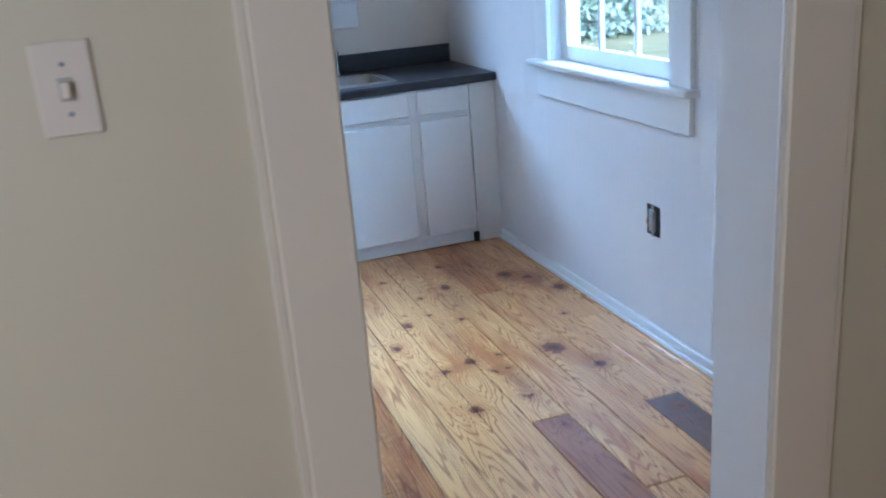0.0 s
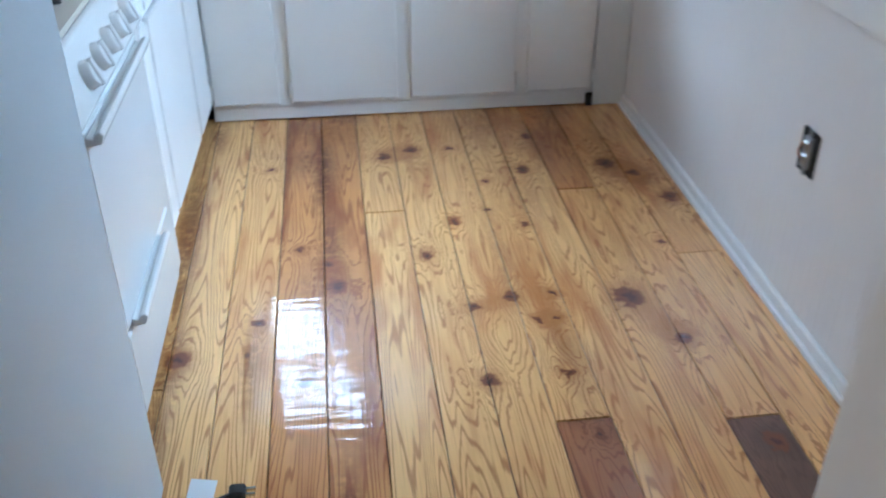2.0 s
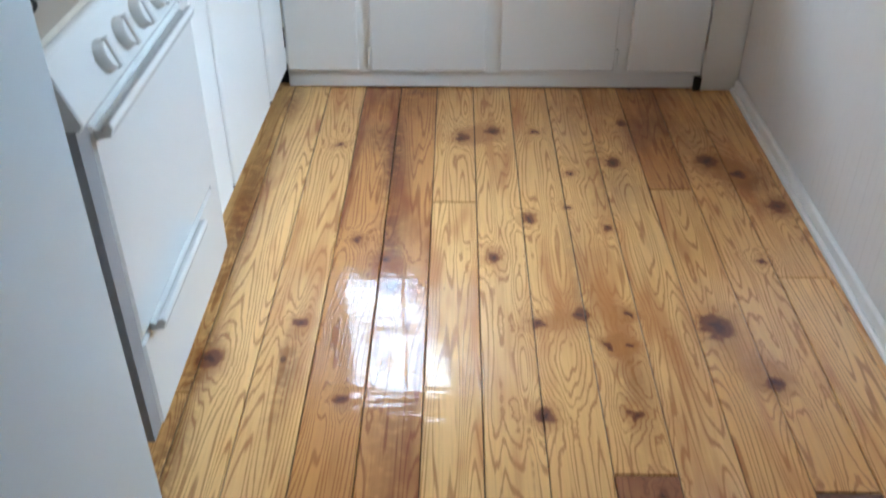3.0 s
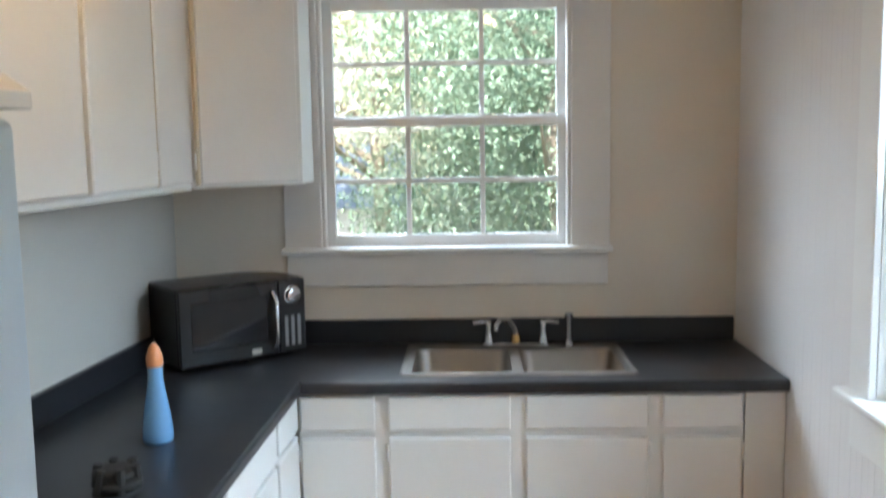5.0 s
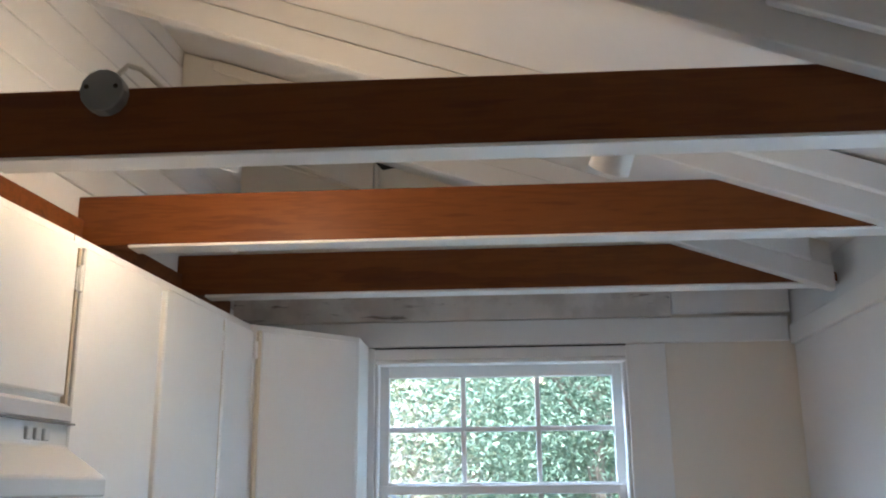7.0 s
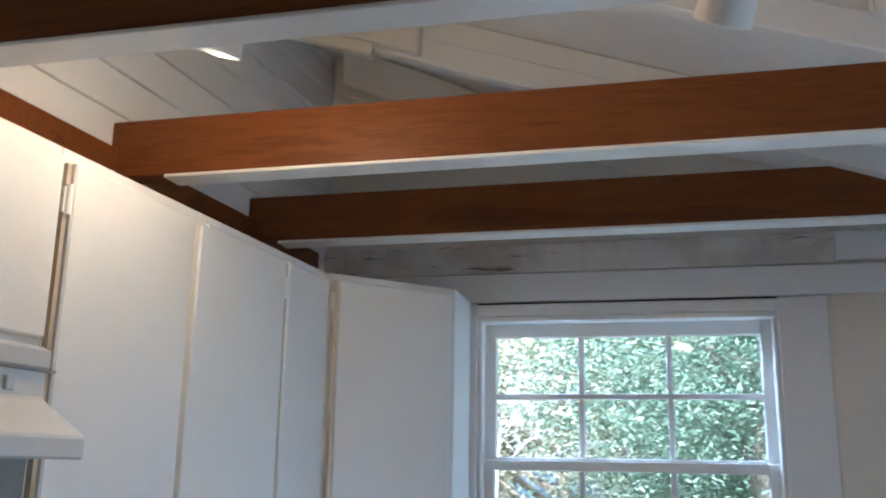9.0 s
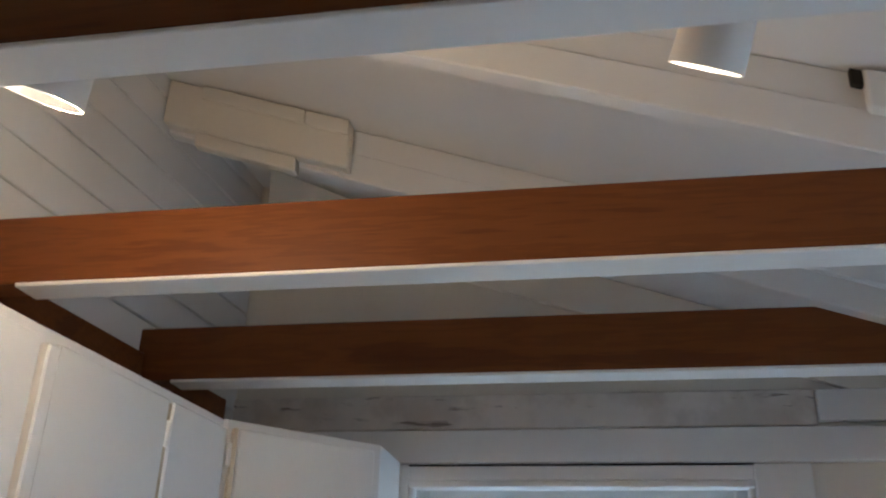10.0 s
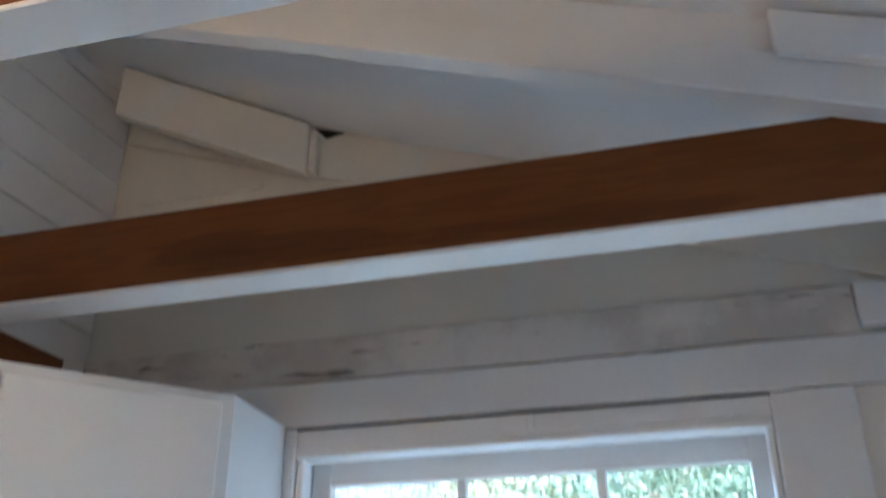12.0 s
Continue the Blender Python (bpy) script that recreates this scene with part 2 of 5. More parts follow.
def glass_mat(name):
    m, t, b = nodes_of(name)
    b.inputs["Base Color"].default_value = (0.97, 1, 0.99, 1)
    b.inputs["Transmission Weight"].default_value = 1.0
    b.inputs["Roughness"].default_value = 0.0
    b.inputs["IOR"].default_value = 1.45
    return m


def leaf_mat(name, a, bcol):
    m, t, b = nodes_of(name)
    r = t.nodes.new("ShaderNodeNewGeometry").outputs["Random Per Island"]
    t.links.new(mix_colour(t, r, a, bcol), b.inputs["Base Color"])
    b.inputs["Roughness"].default_value = 0.75
    b.inputs["Specular IOR Level"].default_value = 0.15
    return m


WHITE = paint("white_cabinet_paint", (0.78, 0.775, 0.755), 0.36, 0.06, relief=0.18, dirt_colour=(0.62, 0.58, 0.50))
TRIM = paint("white_trim_paint", (0.78, 0.77, 0.75), 0.38, 0.06, relief=0.2)
BEAD = paint("white_beadboard_paint", (0.74, 0.715, 0.70), 0.42, 0.05, relief=0.2)
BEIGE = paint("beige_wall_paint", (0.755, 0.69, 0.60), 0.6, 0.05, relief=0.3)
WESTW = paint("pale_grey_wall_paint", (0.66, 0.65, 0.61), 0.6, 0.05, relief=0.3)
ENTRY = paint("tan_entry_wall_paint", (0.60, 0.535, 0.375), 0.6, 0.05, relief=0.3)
SWITCHP = paint("ivory_switch_plastic", (0.68, 0.60, 0.48), 0.4, 0.04, relief=0.03)
ENTRYTRIM = paint("cream_entry_trim_paint", (0.71, 0.63, 0.49), 0.42, 0.05, relief=0.2)
ROOFW = paint("white_ceiling_paint", (0.72, 0.71, 0.69), 0.6, 0.06, relief=0.25)
GABLE = paint("cream_gable_paint", (0.68, 0.64, 0.56), 0.6, 0.07, relief=0.3)
OLDWHITE = weathered("worn_white_board")
BROWN = stained_beam("brown_stained_wood")
FLOORS = {
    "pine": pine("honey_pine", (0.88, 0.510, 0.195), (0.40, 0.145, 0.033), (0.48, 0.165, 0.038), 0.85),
    "red": pine("red_heart_pine", (0.66, 0.300, 0.088), (0.30, 0.088, 0.020), (0.26, 0.058, 0.014), 0.90),
    "dark": pine("dark_reddish_pine", (0.42, 0.165, 0.065), (0.22, 0.070, 0.026), (0.15, 0.045, 0.020), 0.6),
    "plum": pine("dark_walnut_stained_pine", (0.20, 0.100, 0.062), (0.10, 0.045, 0.028), (0.12, 0.055, 0.035), 0.6),
}
SUBFLOOR = paint("dark_gap", (0.03, 0.02, 0.012), 0.8, 0.1)
COUNTER = paint("charcoal_laminate", (0.020, 0.022, 0.028), 0.33, 0.12, dirt_colour=(0.045, 0.046, 0.052), relief=0.10, fine=240.0)
BOWLSTEEL = paint("dull_stained_steel", (0.40, 0.37, 0.34), 0.34, 0.15, relief=0.1, metal=1.0)
STEEL = paint("brushed_steel", (0.34, 0.32, 0.30), 0.42, 0.1, relief=0.1, grain=(1, 30, 30), metal=1.0)
CHROME = plain("chrome", (0.60, 0.60, 0.61), 0.10, 1.0)
BRASS = plain("brass", (0.70, 0.42, 0.16), 0.25, 1.0)
ENAMEL = paint("white_enamel", (0.67, 0.67, 0.655), 0.20, 0.03, relief=0.04)
CREAM = paint("cream_enamel", (0.60, 0.56, 0.49), 0.22, 0.06, relief=0.05)
FRIDGEW = paint("white_textured_steel", (0.57, 0.63, 0.665), 0.34, 0.03, relief=0.25, fine=300.0)
STEELGREY = paint("grey_side_panel", (0.30, 0.30, 0.31), 0.5, 0.05)
GASKET = plain("grey_gasket", (0.22, 0.22, 0.22), 0.7)
BLACK = paint("black_plastic", (0.012, 0.012, 0.014), 0.28, 0.1, dirt_colour=(0.03, 0.03, 0.03), relief=0.05)
BLACKGLASS = plain("black_glass", (0.010, 0.010, 0.012), 0.08)
IRON = paint("black_cast_iron", (0.022, 0.021, 0.020), 0.55, 0.2, relief=0.4)
ALU = plain("burner_aluminium", (0.60, 0.59, 0.57), 0.35, 1.0)
BLUE = paint("pale_blue_plastic", (0.19, 0.42, 0.70), 0.25, 0.05, relief=0.03)
PEACH = paint("orange_cap_plastic", (0.85, 0.36, 0.16), 0.4, 0.05, relief=0.03)
GREYMETAL = paint("galvanised_grey", (0.26, 0.27, 0.27), 0.45, 0.2, metal=0.6)
CABLE = plain("white_cable", (0.62, 0.60, 0.54), 0.5)
CORD = plain("black_cord", (0.02, 0.02, 0.02), 0.45)
TAG = plain("paper_tag", (0.75, 0.75, 0.74), 0.6)
INK = plain("grey_print", (0.42, 0.39, 0.33), 0.7)
PALEGREY = paint("pale_grey_plastic", (0.52, 0.53, 0.53), 0.4, 0.04, relief=0.03)
# near-black for small parts; also stands for the shade in gaps and recesses
DARK = plain("near_black_and_recess_shade", (0.012, 0.011, 0.010), 0.9)
COPPER = plain("copper_wire", (0.55, 0.22, 0.10), 0.35, 1.0)
BULB = plain("warm_lamp_glass", (1.0, 0.80, 0.52), 0.3, 0.0, 6.0)
BULBDIM = plain("dim_lamp_glass", (1.0, 0.82, 0.60), 0.3, 0.0, 0.8)
LAMPW = plain("white_lamp_shell", (0.78, 0.77, 0.74), 0.35)
GLASS = glass_mat("window_glass")
GRASS = paint("ground_soil_and_grass", (0.10, 0.11, 0.055), 0.9, 0.3, dirt_colour=(0.19, 0.15, 0.11), relief=0.6, big=0.7, fine=12.0)
BARK = paint("tree_bark", (0.22, 0.18, 0.14), 0.85, 0.25, relief=0.7, grain=(1, 1, 0.3), fine=30)
LEAFA = leaf_mat("green_leaves", (0.085, 0.150, 0.095), (0.270, 0.345, 0.255))
# pale blue-green carries the haze of distance in the leaf colour
LEAFC = leaf_mat("haze_tinted_blue_green_leaves", (0.170, 0.230, 0.200), (0.240, 0.300, 0.260))
LEAFB = leaf_mat("yellowing_leaves", (0.25, 0.29, 0.18), (0.50, 0.51, 0.36))
TWIG = paint("pale_bare_twigs", (0.56, 0.52, 0.47), 0.8, 0.15)
FENCE = paint("weathered_fence_wood", (0.36, 0.27, 0.24), 0.8, 0.25, relief=0.6, grain=(6, 6, 0.6), fine=14)
SIDING = paint("white_siding", (0.80, 0.80, 0.80), 0.6, 0.05)
SHINGLE = paint("blue_grey_shingle", (0.26, 0.33, 0.42), 0.8, 0.15)


# ---- mesh helpers ----
def box(bm, x0, y0, z0, x1, y1, z1, bevel=0.0, seg=1):
    vs = [bm.verts.new((x, y, z)) for z in (z0, z1) for y in (y0, y1) for x in (x0, x1)]
    fs = [(0, 2, 3, 1), (4, 5, 7, 6), (0, 1, 5, 4), (2, 6, 7, 3), (0, 4, 6, 2), (1, 3, 7, 5)]
    faces = [bm.faces.new([vs[i] for i in f]) for f in fs]
    if bevel:
        es = list({e for f in faces for e in f.edges})
        bmesh.ops.bevel(bm, geom=es, offset=bevel, segments=seg, affect="EDGES", profile=0.5)
    return vs


def prism(bm, pts, axis, a, b, bevel=0.0):
    """A polygon in the plane across axis, drawn out from a to b."""
    def at(p, v):
        return {"x": (v, p[0], p[1]), "y": (p[0], v, p[1]), "z": (p[0], p[1], v)}[axis]
    lo = [bm.verts.new(at(p, a)) for p in pts]
    hi = [bm.verts.new(at(p, b)) for p in pts]
    fs = [bm.faces.new(lo), bm.faces.new(hi[::-1])]
    n = len(pts)
    for i in range(n):
        fs.append(bm.faces.new((lo[i], hi[i], hi[(i + 1) % n], lo[(i + 1) % n])))
    bmesh.ops.recalc_face_normals(bm, faces=fs)
    if bevel:
        es = list({e for f in fs for e in f.edges})
        bmesh.ops.bevel(bm, geom=es, offset=bevel, segments=1, affect="EDGES")


def tube(bm, pts, radius, seg=10, caps=True):
    """A round bar through points; radius a number or one for each point."""
    pts = [Vector(p) for p in pts]
    rs = radius if isinstance(radius, (list, tuple)) else [radius] * len(pts)
    rings = []
    side = None
    for i, p in enumerate(pts):
        d = (pts[min(i + 1, len(pts) - 1)] - pts[max(i - 1, 0)]).normalized()
        if side is None:
            side = d.orthogonal().normalized()
        side = (side - d * side.dot(d)).normalized()
        up = d.cross(side)
        rings.append([bm.verts.new(p + (side * math.cos(a) + up * math.sin(a)) * rs[i])
                      for a in (2 * math.pi * k / seg for k in range(seg))])
    for r0, r1 in zip(rings, rings[1:]):
        for k in range(seg):
            bm.faces.new((r0[k], r0[(k + 1) % seg], r1[(k + 1) % seg], r1[k]))
    if caps:
        bm.faces.new(rings[0][::-1])
        bm.faces.new(rings[-1])


def lathe(bm, centre, profile, seg=20, axis=(0, 0, 1)):
    """A turned shape: profile of (radius, height) along axis."""
    q = Vector((0, 0, 1)).rotation_difference(Vector(axis))
    c = Vector(centre)
    rings = []
    for r, h in profile:
        rings.append([bm.verts.new(c + q @ Vector((r * math.cos(a), r * math.sin(a), h)))
                      for a in (2 * math.pi * k / seg for k in range(seg))])
    for r0, r1 in zip(rings, rings[1:]):
        for k in range(seg):
            bm.faces.new((r0[k], r0[(k + 1) % seg], r1[(k + 1) % seg], r1[k]))
    bm.faces.new(rings[0][::-1])
    bm.faces.new(rings[-1])


def finish(name, bm, material, smooth=False):
    bmesh.ops.recalc_face_normals(bm, faces=bm.faces[:])
    me = bpy.data.meshes.new(name)
    bm.to_mesh(me)
    bm.free()
    me.materials.append(material)
    if smooth:
        for p in me.polygons:
            p.use_smooth = True
        me.set_sharp_from_angle(angle=radians(40))
    return me


def part(name, bm, material, parent, label="", smooth=False):
    o = new(name, finish(name, bm, material, smooth))
    o.parent = parent
    if parent is not None:
        o.matrix_parent_inverse = parent.matrix_world.inverted() if parent.parent is None else Matrix.Translation(-parent.matrix_world.translation)
    if label:
        tagged(o, label)
    return o


def thing(name, place, label, category, group="", kind=""):
    o = new(name)
    o.matrix_basis = Matrix.Translation(place)
    o.empty_display_size = 0.1
    bpy.context.view_layer.update()
    return tagged(o, label, category, group, kind)


def solid(name, bm, material, label, category="", kind="structure", smooth=False):
    return tagged(new(name, finish(name, bm, material, smooth)), label, category, "", kind)


def boxes(*rows, bevel=0.0):
    bm = bmesh.new()
    for r in rows:
        box(bm, *r, bevel=bevel)
    return bm


# ---- plan ----
XL, YB, YN, YO = -2.25, 0.0, -3.485, -3.636            # left wall, sink wall, near wall of the kitchen
RISE = 0.345


def roof_z(x):
    return 2.53 - RISE * x


def raft_z(x):
    return 2.367 - RISE * x


# walls of the kitchen: the sink wall with its window opening
WBX0, WBX1, WBZ0, WBZ1 = -1.655, -0.655, 1.235, 2.270
bm = boxes((XL - 0.12, 0, 0, WBX0, 0.12, 2.40), (WBX1, 0, 0, 0.12, 0.12, 2.40),
           (WBX0, 0, 0, WBX1, 0.12, WBZ0), (WBX0, 0, WBZ1, WBX1, 0.12, 2.40))
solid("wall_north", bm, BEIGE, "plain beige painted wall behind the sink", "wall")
bm = bmesh.new()
prism(bm, [(XL - 0.12, 2.40), (0.12, 2.40), (0.12, roof_z(0.12) + 0.02), (XL - 0.12, roof_z(XL - 0.12) + 0.02)], "y", 0.001, 0.12)
solid("gable_north", bm, GABLE, "cream painted gable above the sink wall", "wall")
# left wall
SKEW = Matrix.Translation((-2.245, 0, 0)) @ pose(0, 0, 0, 0, 0, -4.0) @ Matrix.Translation((2.245, 0, 0))
CABSKEW = Matrix.Translation((-1.986, -0.58, 0)) @ pose(0, 0, 0, 0, 0, -4.0) @ Matrix.Translation((1.986, 0.58, 0))


def turned(o, m):
    o.matrix_basis = m @ o.matrix_basis
    return o


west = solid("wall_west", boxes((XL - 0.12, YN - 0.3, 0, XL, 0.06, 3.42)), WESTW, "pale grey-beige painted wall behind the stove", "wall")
turned(west, SKEW)
# right wall with the side window
WRY0, WRY1, WRZ0, WRZ1 = -2.19, -1.263, 0.955, 2.19
bm = boxes((0.018, WRY1, 0, 0.14, 0, 2.56), (0.018, YN - 0.15, 0, 0.14, WRY0, 2.56),
           (0.018, WRY0, 0, 0.14, WRY1, WRZ0), (0.018, WRY0, WRZ1, 0.14, WRY1, 2.56))
wall_e = solid("wall_east", bm, BEAD, "white painted beadboard wall with a side window", "wall")
# near wall with the doorway
DX0, DX1, DZ = -1.495, -0.762, 2.05
bm = boxes((XL - 0.45, YO, 0, DX0 - 0.02, YN, 3.45), (DX1 + 0.02, YO, 0, 0.14, YN, 3.45), (DX0 - 0.02, YO, DZ + 0.02, DX1 + 0.02, YN, 3.45))
solid("wall_south", bm, ENTRY, "tan painted wall round the kitchen doorway", "wall")
# entry room, closed round the camera
EX0, EX1, EY = -3.6, 0.9, -6.4
solid("wall_entry_west", boxes((EX0 - 0.1, EY, 0, EX0, YO, 2.5)), ENTRY, "tan painted entry room wall", "wall")
solid("wall_entry_east", boxes((EX1, EY, 0, EX1 + 0.1, YO, 2.5)), ENTRY, "tan painted entry room wall", "wall")
solid("wall_entry_south", boxes((EX0 - 0.1, EY - 0.1, 0, EX1 + 0.1, EY, 2.5)), ENTRY, "tan painted entry room wall", "wall")
solid("wall_entry_north", boxes((EX0 - 0.1, YO, 0, XL - 0.45, YO + 0.1, 2.5), (0.14, YO, 0, EX1 + 0.1, YO + 0.1, 2.5)), ENTRY, "tan painted entry room wall", "wall")
solid("ceiling_entry", boxes((EX0 - 0.1, EY - 0.1, 2.5, EX1 + 0.1, YO, 2.6)), ROOFW, "white entry room ceiling", "ceiling")
# roof deck of the kitchen
bm = bmesh.new()
prism(bm, [(XL - 0.5, roof_z(XL - 0.5)), (0.35, roof_z(0.35)), (0.35, roof_z(0.35) + 0.1), (XL - 0.5, roof_z(XL - 0.5) + 0.1)], "y", YO, 0.25)
solid("ceiling", bm, ROOFW, "white painted sloping roof underside", "ceiling")

# left upper wall boards above the ledger
left_boards = tagged(new("boarding_west"), "white painted horizontal boards on the upper wall", "wall boarding", "", "structure")
zs = [2.37 + 0.1105 * k for k in range(10)]
for a, b in zip(zs, zs[1:]):
    part("board", boxes((XL, YN, a + 0.0025, XL + 0.016, -0.002, min(b, 3.36) - 0.0025), bevel=0.003), ROOFW, left_boards)
turned(left_boards, SKEW)

# beadboard on the right wall
bead = tagged(new("beadboard_east"), "white painted vertical beadboard", "wall boarding", "", "structure")
pitch = 0.0762
cache = {}


def bead_board(y, z0, z1):
    key = (round(z0, 3), round(z1, 3))
    if key not in cache:
        bm = bmesh.new()
        w = pitch
        prof = [(0.018, 0.0), (0.0006, 0.0), (0.0, 0.0025), (0.0, w * 0.48), (0.0003, w * 0.493), (0.0003, w * 0.507), (0.0, w * 0.52), (0.0, w - 0.0025), (0.0006, w - 0.0003), (0.018, w - 0.0003)]
        prism(bm, prof, "z", z0, z1)
        cache[key] = finish("board", bm, BEAD)
    o = new("board", cache[key])
    o.location = (0, y, 0)
    o.parent = bead


y = YN
while y < -0.02:
    if WRY0 - pitch < y < WRY1:
        bead_board(y, 0.0, WRZ0 - 0.01)
        bead_board(y, WRZ1 + 0.01, 2.34)
    else:
        bead_board(y, 0.0, 2.34)
    y += pitch
solid("plate_east", boxes((-0.022, YN, 2.295, 0.0, -0.022, 2.372), bevel=0.003), TRIM, "white painted board along the wall head", "trim")
solid("plate_east_upper", boxes((-0.004, YN, 2.372, 0.018, 0.0, 2.56)), TRIM, "white painted upright board above the wall head", "trim")
solid("baseboard", boxes((-0.016, YN, 0, 0, -0.62, 0.048), (-0.030, YN, 0, -0.016, -0.62, 0.020), bevel=0.004), TRIM, "low white painted baseboard with shoe moulding", "baseboard")
# sink wall head: white board, worn board, short patch board
solid("plate_north", boxes((XL, -0.020, 2.311, -0.022, 0.0, 2.410), bevel=0.003), TRIM, "white painted head board above the window", "trim")
# near-black strip paints the shade between head casing and head board
solid("trim_gap_shade", boxes((-1.80, -0.010, 2.3025, -0.655, 0.0, 2.3095)), DARK, "dark strip for the shade in the gap above the window head", "trim")
solid("worn_board_north", boxes((XL, -0.014, 2.414, -0.47, 0.0, 2.520), bevel=0.003), OLDWHITE, "worn, flaking white board above the window", "trim")
solid("patch_board_north", boxes((-0.469, -0.030, 2.424, -0.012, -0.002, 2.515), bevel=0.003), TRIM, "short white patch board", "trim")

# ---- roof timbers ----
def tie_beam(yf, label, drop=0.0):
    o = thing("tie_beam", (-1.15, yf + 0.04, 2.405), label, "ceiling beam", "tie beams")
    bm = bmesh.new()
    x0, z0, z1 = XL + 0.07 * yf - 0.01, 2.420, 2.564
    prism(bm, [(x0, z0), (-0.02, z0), (-0.02, 2.45), (-0.30, z1), (x0, z1)], "y", yf, yf + 0.068, 0.003)
    part("beam", bm, BROWN, o)
    bm = bmesh.new()
    box(bm, -2.170, yf - 0.003, 2.412, -0.02, yf + 0.070, 2.4205, bevel=0.002)
    part("soffit", bm, TRIM, o, "white painted underside")
    o.location.z -= drop
    return o


def rafter(yf, sister_left, sister_right, label, end_x=-0.625):
    """A sloping rafter that stands against the near face of a beam at yf, with short boards nailed to it."""
    o = thing("rafter", (-1.15, yf, raft_z(-1.15)), label, "rafter", "rafters")
    def slope(x0, x1, a, b, y0, y1, bev=0.003):
        bm = bmesh.new()
        prism(bm, [(x0, raft_z(x0) + a), (x1, raft_z(x1) + a), (x1, raft_z(x1) + b), (x0, raft_z(x0) + b)], "y", y0, y1, bev)
        return bm
    part("lower_board", slope(XL + 0.07 * yf + 0.016, -0.045, 0.0, 0.082, yf - 0.045, yf - 0.002), ROOFW, o)
    part("upper_board", slope(XL + 0.07 * yf + 0.016, -0.045, 0.084, 0.161, yf - 0.036, yf - 0.002), ROOFW, o)
    if sister_left:
        part("sister_board", slope(XL + 0.07 * yf + 0.016, -1.71, 0.012, 0.157, yf - 0.088, yf - 0.046, 0.005), GABLE, o, "short cream board nailed to the rafter")
        part("cleat", slope(-2.17, -1.86, -0.034, 0.010, yf - 0.082, yf - 0.046, 0.004), GABLE, o)
        part("strip", slope(-2.16, -1.842, 0.112, 0.157, yf - 0.098, yf - 0.088, 0.003), GABLE, o)
        part("strip", slope(-1.838, -1.712, 0.110, 0.157, yf - 0.097, yf - 0.088, 0.003), GABLE, o)
    if sister_right:
        part("end_board", slope(end_x, -0.12, 0.070, 0.150, yf - 0.070, yf - 0.046, 0.004), TRIM, o)
    if end_x > -0.6:
        part("block", slope(end_x - 0.020, end_x - 0.0005, 0.118, 0.150, yf - 0.062, yf - 0.046, 0.002), DARK, o, "small black block at the board end")
    return o


BEAMS = (-1.962, -1.250, -0.578)
for i, yf in enumerate(BEAMS):
    tie_beam(yf, ("dark brown stained tie beam with a white underside, carrying a grey junction box",
                  "orange-brown stained tie beam lit by a lamp, white underside",
                  "dark brown stained tie beam near the window, white underside")[i], (0.012, 0.0, 0.0)[i])
    rafter(yf, i == 2, True, "white painted sloping rafter doubled with a second board", -0.592 if i == 1 else -0.625)
# rafter piece on the gable
o = thing("gable_rafter", (-1.9, -0.01, 3.0), "cream board end nailed up under the roof on the gable", "rafter", "rafters")
bm = bmesh.new()
prism(bm, [(-2.12, roof_z(-2.12) - 0.160), (-1.66, roof_z(-1.66) - 0.160), (-1.66, roof_z(-1.66) - 0.012), (-2.12, roof_z(-2.12) - 0.012)], "y", -0.062, -0.022, 0.004)
for v in bm.verts:                       # the board stands away from the gable towards the side wall
    v.co.y += 0.34 * (v.co.x + 1.66)
part("board", bm, GABLE, o)
bm = bmesh.new()
prism(bm, [(-1.658, roof_z(-1.66) - 0.150), (-1.640, roof_z(-1.64) - 0.150), (-1.640, roof_z(-1.64) - 0.030), (-1.658, roof_z(-1.66) - 0.030)], "y", -0.050, -0.022, 0.003)
part("end_cleat", bm, GABLE, o)
bm = bmesh.new()
prism(bm, [(-2.22, roof_z(-2.22) - 0.145), (-0.10, roof_z(-0.10) - 0.145), (-0.10, roof_z(-0.10) - 0.004), (-2.22, roof_z(-2.22) - 0.004)], "y", -0.020, -0.001, 0.003)
part("lower_board", bm, GABLE, o)
part("batten", boxes((-2.16, -0.0105, 2.950, -1.80, -0.001, 2.972), bevel=0.002), GABLE, o)
# near-black triangle laid on the board as the shade of a gap
bm = bmesh.new()
prism(bm, [(-1.66, roof_z(-1.66) - 0.003), (-1.575, roof_z(-1.575) - 0.003), (-1.625, roof_z(-1.625) - 0.030)], "y", -0.0235, -0.0205)
part("gap", bm, DARK, o, "dark triangle standing for the shaded gap under the roof")
turned(solid("ledger_west", boxes((XL, YN, 2.36, XL + 0.035, -0.10, 2.495), bevel=0.003), BROWN, "dark brown stained ledger board along the wall", "ledger board"), SKEW)

